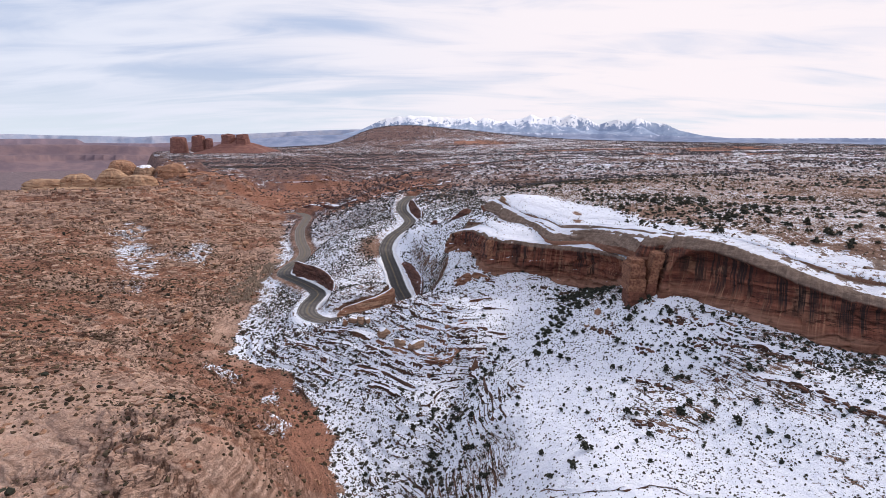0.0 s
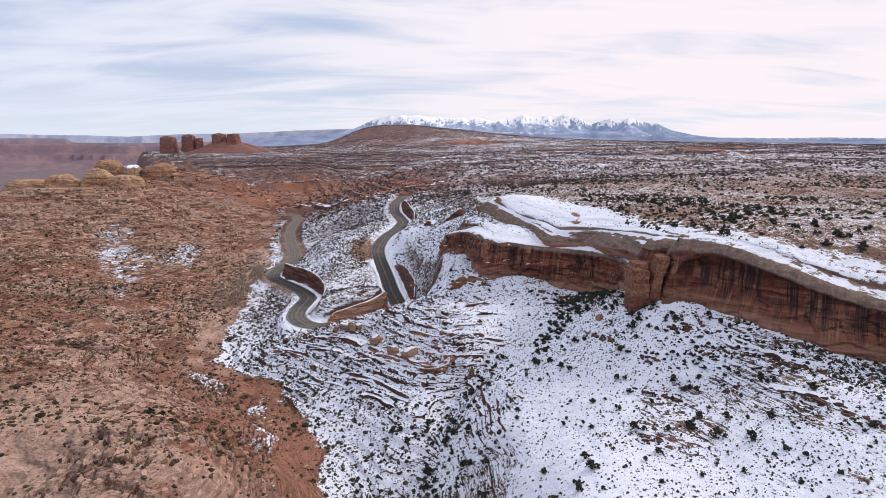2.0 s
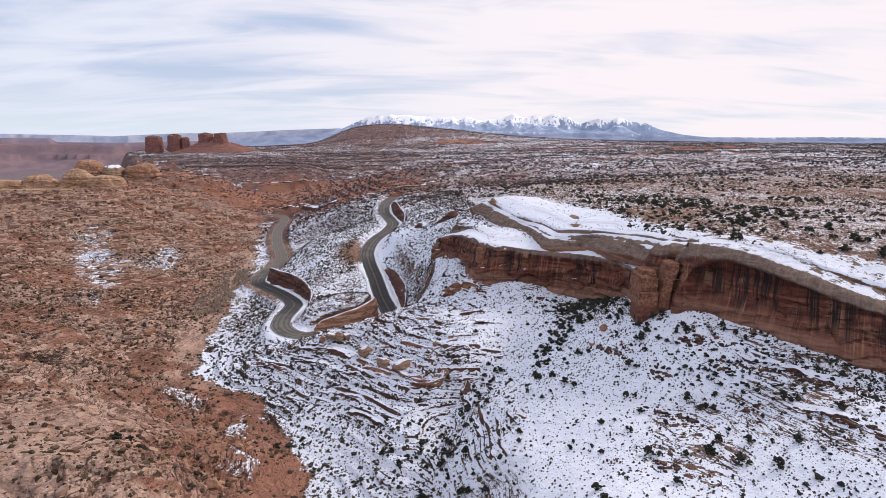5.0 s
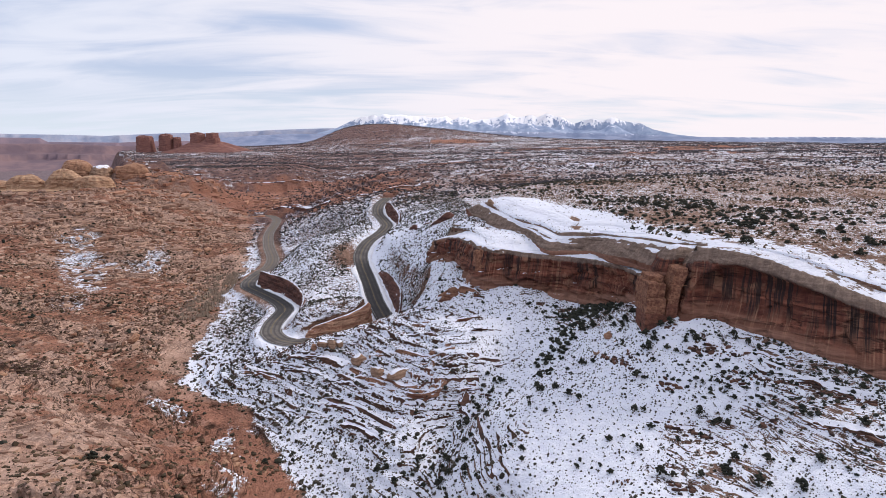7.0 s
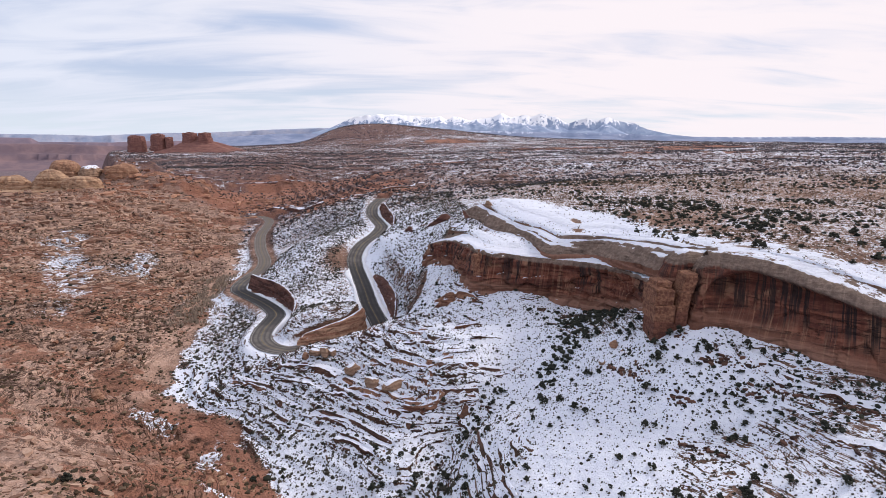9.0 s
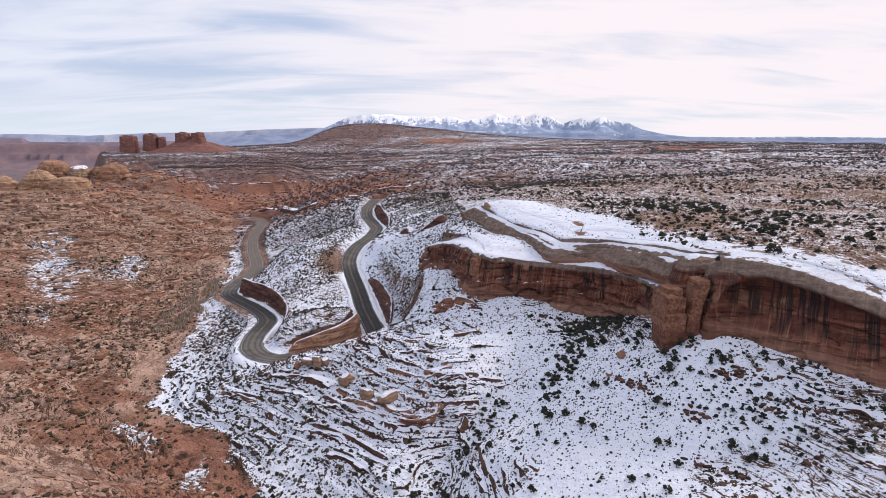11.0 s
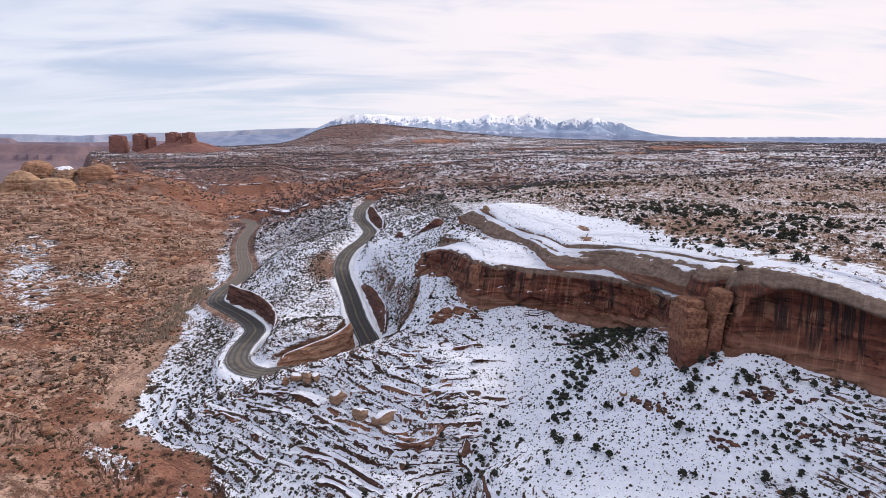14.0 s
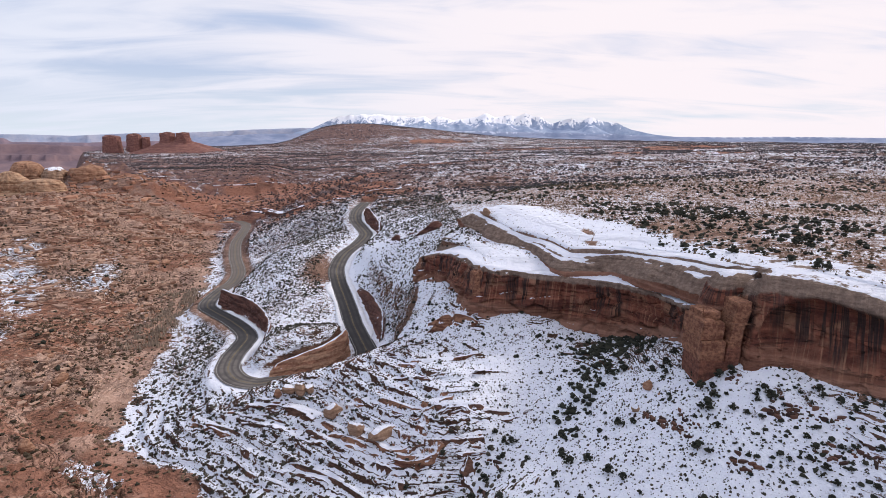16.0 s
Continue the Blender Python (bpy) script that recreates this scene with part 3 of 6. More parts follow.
# bare rust-red outcrops on the wooded plateau: place and reach
RED_SPOTS = ((-48, 528, 38), (-100, 620, 55), (-170, 640, 40), (-8, 482, 16), (-215, 690, 45), (-330, 900, 60), (-150, 720, 45), (-60, 660, 55), (60, 780, 40), (330, 900, 30), (160, 1250, 45), (300, 1500, 55), (430, 1500, 50), (620, 1450, 70), (560, 1250, 80), (760, 1500, 60), (120, 1900, 70), (900, 1700, 70), (420, 760, 40))


SCARP = table("-352 640 0,-315 650 0,-297 690 0,-257 720 0,-215 735 0,-165 746 0,-120 752 0")


def crest(x, y, upper=True):
    """The level above a cliff: the plateau, or the bench below its upper tier."""
    high = HIGH_LAND(x, y)
    if upper:
        return high
    d2, _ = beside(UPPER_CLIFF, x, y)
    ease = 70 * soft(y, 277, 320)
    up2 = soft(-d2, 3.0 - ease, 6.0 + ease)
    return BENCH_LAND(x, y) * (1 - up2) + high * up2


class Spline:
    """A thin-plate surface through the spots."""

    def __init__(self, spots, stiff=0.4):
        self.xy, n = spots[:, :2] / 100, len(spots)
        d = np.hypot(*(self.xy[:, None] - self.xy[None]).transpose(2, 0, 1))
        a = np.zeros((n + 3, n + 3))
        a[:n, :n] = self.kernel(d) + np.eye(n) * 0.002 * stiff
        a[:n, n], a[:n, n + 1 :] = 1, self.xy
        a[n:, :n] = a[:n, n:].T
        self.w = np.linalg.solve(a, np.r_[spots[:, 2], 0, 0, 0])

    @staticmethod
    def kernel(d):
        return d * d * np.log(np.maximum(d, 1e-9))

    def __call__(self, x, y):
        x, y = x / 100, y / 100
        out = self.w[-3] + self.w[-2] * x + self.w[-1] * y
        for (px, py), w in zip(self.xy, self.w):
            out += w * self.kernel(np.hypot(x - px, y - py))
        return out


shared = np.vstack([WASH, WEST_SLOPE, BETWEEN, FAR_GROUND, ROAD_LOW[3::3], ROAD_HIGH[::3]])
LOW_LAND = Spline(np.vstack([shared, BOWL, GULLY, SPUR, FOOT]))
common = np.vstack([BETWEEN, FAR_GROUND])
BENCH_LAND = Spline(np.vstack([common, BENCH]))
HIGH_LAND = Spline(np.vstack([common, PLATEAU]))


def shelf(z, step, warp, sharp, at=0.84):
    """Steps a slope into ledges: the new height, and the count of beds up to there."""
    warp = warp + 0.9 * step * value((z + warp) / (2.3 * step), warp * 0.13, 3)
    u = (z + warp) / step
    f = u - np.floor(u)
    return step * (np.floor(u) + (1 - sharp) * f + sharp * soft(f, at, 0.99)) - warp, u


def land(x, y):
    """Height of the ground, with how red, how snowy and how far each place is."""
    x, y = np.asarray(x, float), np.asarray(y, float)
    r = np.hypot(x, y)
    wx, wy = x + 5 * fbm(x, y, 26, 3, 5), y + 5 * fbm(x, y, 26, 3, 9)
    low = LOW_LAND(x, y)
    d1, _ = beside(LOWER_CLIFF, x, y)
    d2, _ = beside(UPPER_CLIFF, x, y)
    d1, d2 = -d1, -d2  # plus: behind the line
    ease, ease2 = 70 * soft(y, 256, 300), 70 * soft(y, 277, 320)  # past the cliffs' ends the levels run together
    up1 = soft(d1, 3.6 - ease, 6.4 + ease) * (1 - soft(x, 55, 62)) + soft(d1, 8.4, 11.4) * soft(x, 55, 62)
    up2 = soft(d2, 3.0 - ease2, 6.0 + ease2)
    top = BENCH_LAND(x, y) * (1 - up2) + HIGH_LAND(x, y) * up2
    z = low * (1 - up1) + np.maximum(top, low) * up1
    high = up1 * soft(r, 150, 190)
    # past the mapped ground: one rolling plateau
    out = soft(r, 1500, 2100)
    z = z * (1 - out) + (50 + 24 * soft(x, -700, 300) - 26 * soft(r, 2700, 3600)) * out
    dw, along = beside(WASH, wx, wy)  # plus: east of the wash
    west = soft(-dw - 9 * fbm(x, y, 8, 4, 141), -3.0, 3.0) * (1 - up1)
    west *= 1 - soft(y, 560, 720)
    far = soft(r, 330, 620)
    # ledges: they start, run out and change in height along the slope
    ledgy = (1 - west) * (1 - up1) * (1 - far)
    edge = x + 16 * fbm(x, y, 34, 3, 24) - 20 * soft(y, 166, 194)
    spur = soft(edge, 14, -6) * soft(y, 245, 215) * ledgy * soft(y, 128, 150)
    gully = np.exp(-(((x - 2 - 0.18 * (y - 130)) / 13) ** 2)) * soft(y, 195, 170) * ledgy
    rough = np.clip(spur + 0.12 * gully * soft(x, 16, 6), 0, 1)
    come = soft(fbm(x, y, 26, 3, 25), -0.34, -0.02)
    e0, t0 = slabs(x * 0.7 + 3 * fbm(x, y, 12, 2, 20), y, 4.2, 27)
    z += rough * (1.0 * fbm(x, y, 20, 3, 22) + (t0 - 0.5) * 0.12 * come)
    warp = 2.6 * fbm(x, y, 60, 3, 21) + 0.45 * fbm(x, y, 14, 4, 23)
    z1, u1 = shelf(z, 1.45, warp, 0.9, 0.74)
    z += (z1 - z) * rough * (0.2 + 0.8 * come) * 0.97
    bare = soft(rough, 0.28, 0.7) * soft(come, 0.15, 0.7) * soft(fbm(x, y, 16, 3, 26), -0.34, 0.0)
    z += rough * come * (-0.2 * soft(e0, 0.12, 0.0))
    mid = (1 - west) * (1 - up1) * (1 - rough)
    hummock = mid * (1 - far)
    z += hummock * (1.8 * fbm(x, y, 18, 4, 35) + 0.35 * np.abs(fbm(x, y, 4, 2, 37)))
    z2, u2 = shelf(z, 1.1, 3.0 * fbm(x, y, 34, 3, 31) + 0.7 * fbm(x, y, 9, 3, 32), 0.8, 0.7)
    broken = soft(fbm(x, y, 24, 4, 33), 0.16, 0.28) * (1 - soft(x, 14, 26) * soft(y, 190, 172) * (1 - 0.4 * soft(x, 58, 72)))
    z += (z2 - z) * np.clip(mid * broken, 0, 1) * 0.9
    bare = np.maximum(bare, soft(mid, 0.78, 0.95) * (1 - far) * soft(broken, 0.2, 0.7))
    slab = np.exp(-(((x + 92) / 26) ** 2 + ((y - 108) / 18) ** 2)) * soft(fbm(x, y, 30, 3, 99), -0.3, 0.0)  # smooth bare rock
    # western slickrock: low ledges that run across the slope, joints, plates, pockets of soil
    e1, t1 = slabs(wx * 0.55, wy * 1.2, 6.0, 41)
    e2, t2 = slabs(wx * 0.75 + 40, wy * 1.2, 2.2, 47)
    swell = fbm(wx * 0.42, wy, 17, 4, 53)
    pocket = soft(fbm(x * 0.7, y, 24, 4, 51) - 0.35 * swell, 0.0, 0.13)
    sand = 0.4 * soft(fbm(x, y, 15, 3, 125), -0.45, 0.0) * soft(np.abs(dw + 5 + 6 * fbm(x, y, 24, 3, 57)), 2.8, 0.8) * soft(y, 192, 206)  # bare floor of the wash
    blocky = west * soft(-dw, 4, 14) * (1 - 0.85 * slab)
    z += blocky * (6.5 * swell + 2.0 * fbm(x, y, 50, 2, 58))
    z3, u3 = shelf(z, 1.3, 3.0 * fbm(x * 0.6, y, 40, 3, 55) + 0.6 * fbm(x, y, 5, 3, 56), 0.95, 0.70)
    z += blocky * (1 - 0.7 * pocket) * ((z3 - z) * 0.95 + (t1 - 0.5) * 1.3 + (t2 - 0.5) * 0.7 - 0.9 * soft(e1, 0.13, 0.0) - 0.5 * soft(e2, 0.16, 0.0))
    bare = np.maximum(bare * (1 - west), blocky * (1 - 0.6 * pocket) * soft(fbm(x, y, 30, 3, 59), -0.3, 0.05))
    z += 0.5 * fbm(x, y, 9, 4, 61) * (0.35 + 0.65 * (west * (1 - sand) + spur))
    # rolling, ledged plateau further off
    roll = soft(r, 380, 900)
    z += roll * (6 * fbm(x, y * 1.6, 190, 4, 71) + 3 * fbm(x, y * 2.0, 60, 3, 75))
    z4, u4 = shelf(z, 3.4, 5 * fbm(x, y, 130, 3, 77), 0.9)
    bare = np.maximum(bare * (1 - far), far * (1 - out) * soft(fbm(x, y, 70, 3, 78), -0.05, 0.15))
    beds = np.where(west > 0.5, u3, np.where(far > 0.5, u4, np.where(rough > 0.25, u1, u2)))
    z += (z4 - z) * far * (1 - out) * 0.85
    kx = x + 0.078 * y
    knoll = 64 * np.exp(-(np.abs(kx / np.where(kx < 0, 190, 330)) ** np.where(kx < 0, 3.5, 1.7)) - ((y - 2450) / 330) ** 2)
    knoll += 22 * np.exp(-(((x - 40) / 560) ** 2) - ((y - 2300) / 420) ** 2)
    z += knoll + out * 5 * fbm(x, y, 420, 3, 79)
    # a red step across the plateau beyond the lower road
    dq, at = np.full(x.shape, 999.0), np.zeros(x.shape)
    some = (r > 500) & (r < 1150)
    dq[some], at[some] = beside(SCARP, x[some], y[some])
    z += 7.5 * soft(-dq, -1.5, 2.5) * soft(-dq, 240, 60) * soft(at, 0.02, 0.12) * soft(at, 0.99, 0.86)
    # a bench behind the rim domes
    z += 12 * soft(1 - ((x + 290) / 85) ** 2 - ((y - 662) / 52) ** 2, 0.0, 0.35) + 1.5 * fbm(x, y, 14, 3, 133) * soft(1.4 - ((x + 290) / 85) ** 2 - ((y - 640) / 60) ** 2, 0.0, 0.4)
    # the low valley beyond the rim
    dr, _ = beside(RIM, x + 40 * fbm(x, y, 160, 3, 81) * soft(r, 500, 900), y)
    fall = soft(-dr, -4, 46)
    z = z * (1 - fall) + fall * (-52 + 4 * fbm(x, y, 500, 3, 83))
    # road bed, with cut and fill
    close = r < 640
    dc, where = np.full(x.shape, 99.0), np.zeros(x.shape)
    dc[close], where[close] = beside(road[::3], x[close], y[close])
    zr = np.interp(where, np.linspace(0, 1, len(road)), road[:, 2])
    wide = 9.5 + 8.5 * soft(-dc, 0, 2) * soft(y, 345, 315) * soft(y, 225, 250) * soft(x, -45, -38)
    bed = soft(np.abs(dc), wide, 5.2)
    z = z * (1 - bed) + (zr - 0.22) * bed
    # what lies on it
    snow = 0.66 + 0.02 * far + 0.10 * far * soft(x, -150, 200) - 0.10 * soft(fbm(x, y, 60, 3, 91), -0.05, 0.3)
    snow += 0.13 * (1 - up1) * soft(x, 2, 22) * soft(y, 225, 170) * (1 - 0.8 * soft(x, 62, 80) * soft(y, 108, 122)) + 0.30 * soft(d2, 5, 9) * soft(d2, 32, 22) * soft(x, 74, 64) * soft(y, 275, 262)
    snow -= 0.16 * soft(d2, 8, 20) * (1 - soft(d2, 34, 20) * soft(x, 72, 60)) * soft(y, 400, 300) + 0.03 * soft(r, 300, 520) + 0.16 * soft(r, 420, 600) * soft(x, 60, -240) * soft(r, 1700, 900)
    snow += 0.20 * np.clip(spur + 0.5 * gully, 0, 1) + 0.12 * soft(dw, 2, 10) * soft(y, 250, 215) * soft(x, 10, -8)
    drift, rust = soft(fbm(x, y, 38, 3, 93), 0.10, 0.26), np.zeros(x.shape)
    patch = 0.0
    for bx, by, br in ((-240, 445, 24), (-215, 402, 20), (-198, 362, 15), (-171, 418, 13), (-185, 345, 22), (-165, 318, 14), (-148, 272, 15), (-146, 350, 15), (-160, 380, 13)):  # drifts among the rocks
        patch = patch + 0.52 * np.exp(-(((x - bx + 0.35 * (y - by)) / (0.75 * br)) ** 2 + ((y - by) / (1.7 * br)) ** 2))
    snow = snow * (1 - west) + west * (0.16 * soft(y, 540, 620) + 0.02 + 0.34 * drift * soft(y, 200, 330) + patch)
    snow -= 0.05 * soft(d2, 12, 30) * soft(r, 140, 200) * up1 * (1 - far) + 0.07 * soft(x, 38, 60) * soft(d1, 0, -4)
    snow += 0.09 * (1 - west) * soft(y, 320, 350) * soft(r, 640, 500) * soft(x, 0, -25)
    snow -= 0.12 * soft(r, 290, 350) * soft(r, 600, 470) * soft(x, -60, 0)
    snow += (0.0 - 0.16 * soft(fbm(x, y * 1.6, 45, 4, 123), 0.0, 0.25)) * up1 * soft(x, 50, 75) * soft(d2, 12, 26) * soft(r, 430, 330)
    snow -= far * (0.18 + 0.14 * soft(fbm(x, y * 2.2, 230, 3, 98), 0.0, 0.22))
    snow += 0.09 * (1 - west) * (1 - up1) * soft(r, 225, 270) * soft(r, 620, 480)
    east = soft(-dc, 4, 8) * soft(y, 238, 256) * soft(y, 420, 370) * soft(x, -48, -36) * soft(x, 18, 8) * (1 - up1)  # snow holds on the bank over the road
    snow += 0.48 * east * soft(fbm(x, y, 6, 3, 96), -0.5, -0.2)
    for bx, by, br in RED_SPOTS:
        rust = np.maximum(rust, np.exp(-(((x - bx) / (1.9 * br)) ** 2 + ((y - by) / (1.1 * br)) ** 2) * 1.2))
    rust = np.maximum(rust, 0.22 * np.clip(knoll / 40, 0, 1))
    rust = soft(rust + 0.5 * fbm(x, y, 22, 4, 121), 0.42, 0.62)
    snow -= 0.45 * fall + 0.22 * np.clip(knoll / 40, 0, 1)
    near_wash = soft(np.abs(dw + 4), 6, 2) * soft(y, 330, 260)
    hill = soft(dw, -34 - 12 * soft(y, 170, 120), -12) * soft(dw, 6, 1) * soft(y, 215, 185) * soft(y, 100, 130)  # red bank by the wash
    snow -= 0.45 * near_wash * (1 - 0.5 * soft(y, 150, 170))
    rust = np.maximum(rust, 0.7 * west * hill)
    snow += 1.0 * west * hill * soft(fbm(x, y, 9, 3, 94), -0.06, 0.09) * soft(dw, -30, -10)
    snow = snow - 0.6 * soft(np.abs(dc), 9, 5.5) * soft(x, -60, -75)
    for bx, by, br in ((-40, 322, 7), (50.5, 212, 2.2), (51.5, 224, 2.6), (52.5, 231, 2.0)):  # bare pads
        snow = snow - 0.7 * np.exp(-(((x - bx) / br) ** 2 + ((y - by) / (2.2 * br)) ** 2))
    red = np.clip(0.30 * fbm(x, y, 80, 3, 95) + 0.22 + 0.36 * west * pocket - 0.22 * west * (1 - pocket) + 0.25 * near_wash + 0.5 * hill + 0.1 * far + 0.2 * fall, 0, 1)
    sand = sand * (y < 420)
    nearby = west * soft(r, 215, 140) * (1 - hill)
    red, bare = red - 0.5 * slab - 0.22 * nearby + 0.10 * west * soft(r, 210, 300), bare * (1 - slab) * (1 - 0.5 * nearby)
    valley = fall
    canyon = np.clip((1 - west) * (1 - up1 * soft(x, 20, 0)) * soft(r, 225, 262) * soft(r, 900, 520) + 0.6 * up1 * soft(d2, 22, 34), 0, 1)
    lines = np.clip(0.55 * rough + 0.85 * mid * (1 - far) * soft(fbm(x, y, 30, 3, 97), -0.10, 0.18) + far * 0.5 + west * 0.8 * (1 - slab) * (1 - 0.8 * nearby), 0, 1)
    return z, np.clip(red, 0, 1), np.clip(snow, 0, 1.6), np.clip(far * (1 - 0.85 * west) + fall, 0, 1), west, up1, lines, sand, valley, bare, beds, rust, canyon


def mesh_from(name, verts, faces, material, smooth=True):
    """A mesh from arrays of places and of quads or triangles."""
    me = bpy.data.meshes.new(name)
    faces = np.asarray(faces, np.int32)
    k = faces.shape[1]
    me.vertices.add(len(verts))
    me.vertices.foreach_set("co", np.asarray(verts, np.float32).ravel())
    me.loops.add(faces.size)
    me.loops.foreach_set("vertex_index", faces.ravel())
    me.polygons.add(len(faces))
    me.polygons.foreach_set("loop_start", np.arange(len(faces), dtype=np.int32) * k)
    me.polygons.foreach_set("use_smooth", np.full(len(faces), smooth))
    me.update(calc_edges=True)
    me.validate()
    me.materials.append(material)
    return me


def note(me, name, values):
    me.attributes.new(name, "FLOAT", "POINT").data.foreach_set("value", np.asarray(values, np.float32).ravel())


def grid_faces(rows, cols, closed=False):
    i = np.arange(rows * cols, dtype=np.int32).reshape(rows, cols)
    j = np.hstack([i, i[:, :1]]) if closed else i
    return np.stack([j[:-1, :-1], j[:-1, 1:], j[1:, 1:], j[1:, :-1]], -1).reshape(-1, 4)


def part(name, me, parent=None, label=""):
    ob = new(name, me)
    if parent is not None:
        ob.parent = parent
    return tagged(ob, label)


# ---- the ground: one sheet round the start of the flight, finest where it is seen ----
def ground_sheet():
    fine = np.radians(np.linspace(-47, 49, COLS))
    coarse = np.radians(np.linspace(49, 313, 70)[1:-1])
    angle = np.r_[fine, coarse]  # clockwise from straight ahead
    radii = [2.0, 12.0, 26.0, 42.0, 56.0, 66.0, 74.0, 80.0, 85.0, 89.0]
    while radii[-1] < 4850:
        r = radii[-1]
        radii.append(r + max(0.42, RATIO * r * (1 + 3.2 * soft(r, 330, 1100))))
    radii = np.array(radii)
    x, y = radii[:, None] * np.sin(angle)[None], radii[:, None] * np.cos(angle)[None]
    z, red, snow, far, west, up, lines, sand, valley, bare, beds, rust, canyon = land(x, y)
    verts = np.stack([x, y, z], -1).reshape(-1, 3)
    faces = grid_faces(len(radii), len(angle), True)[:, ::-1]
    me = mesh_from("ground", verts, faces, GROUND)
    for key, values in (("red", red), ("snow", snow), ("far", far), ("west", west), ("lines", lines), ("sand", sand), ("valley", valley), ("bare", bare), ("beds", beds), ("rust", rust), ("canyon", canyon)):
        note(me, key, values)
    return me


COLS, RATIO = 950, 0.0047
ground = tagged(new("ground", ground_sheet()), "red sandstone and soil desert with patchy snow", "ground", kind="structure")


def lie(x, y):
    return float(land(np.array([x]), np.array([y]))[0][0])


def lies(x, y):
    return land(x, y)[0]


# ---- the road ----
def road_strip(offset_a, offset_b, lift, cols=2, line=None):
    line = road if line is None else line
    out = sides(line)
    o = np.linspace(offset_a, offset_b, cols)
    p = np.empty((len(line), cols, 3))
    p[:, :, :2] = line[:, None, :2] + out[:, None] * o[None, :, None]
    p[:, :, 2] = line[:, None, 2] + lift
    return p


HALF = 3.9
p = road_strip(-HALF, HALF, 0.0, 15)
me = mesh_from("road", p.reshape(-1, 3), grid_faces(len(road), 15)[:, ::-1], ASPHALT)
cross = np.abs(np.linspace(-HALF, HALF, 15))
note(me, "track", np.tile(np.exp(-(((cross - 1.0) / 0.4) ** 2)) + np.exp(-(((cross - 2.7) / 0.4) ** 2)), (len(road), 1)))
wet = np.maximum(soft(road[:, 1], 330, 300) * soft(road[:, 1], 215, 250) * (road[:, 0] > -45), soft(road[:, 1], 315, 300) * soft(road[:, 1], 232, 262) * (road[:, 0] < -45))
note(me, "wet", np.tile(wet[:, None], (1, 15)))
note(me, "dusty", np.tile((soft(road[:, 1], 325, 350) * (road[:, 0] < -60))[:, None], (1, 15)))
road_ob = tagged(new("road", me), "winding two-lane asphalt road with worn wheel tracks", "road", kind="structure")
for name, a, b, mat in (("centre_line", -0.22, -0.08, YELLOW), ("centre_line", 0.08, 0.22, YELLOW), ("edge_line", -3.35, -3.23, WHITE), ("edge_line", 3.23, 3.35, WHITE)):
    q = road_strip(a, b, 0.015)
    part(name, mesh_from(name, q.reshape(-1, 3), grid_faces(len(q), 2)[:, ::-1], mat), road_ob)


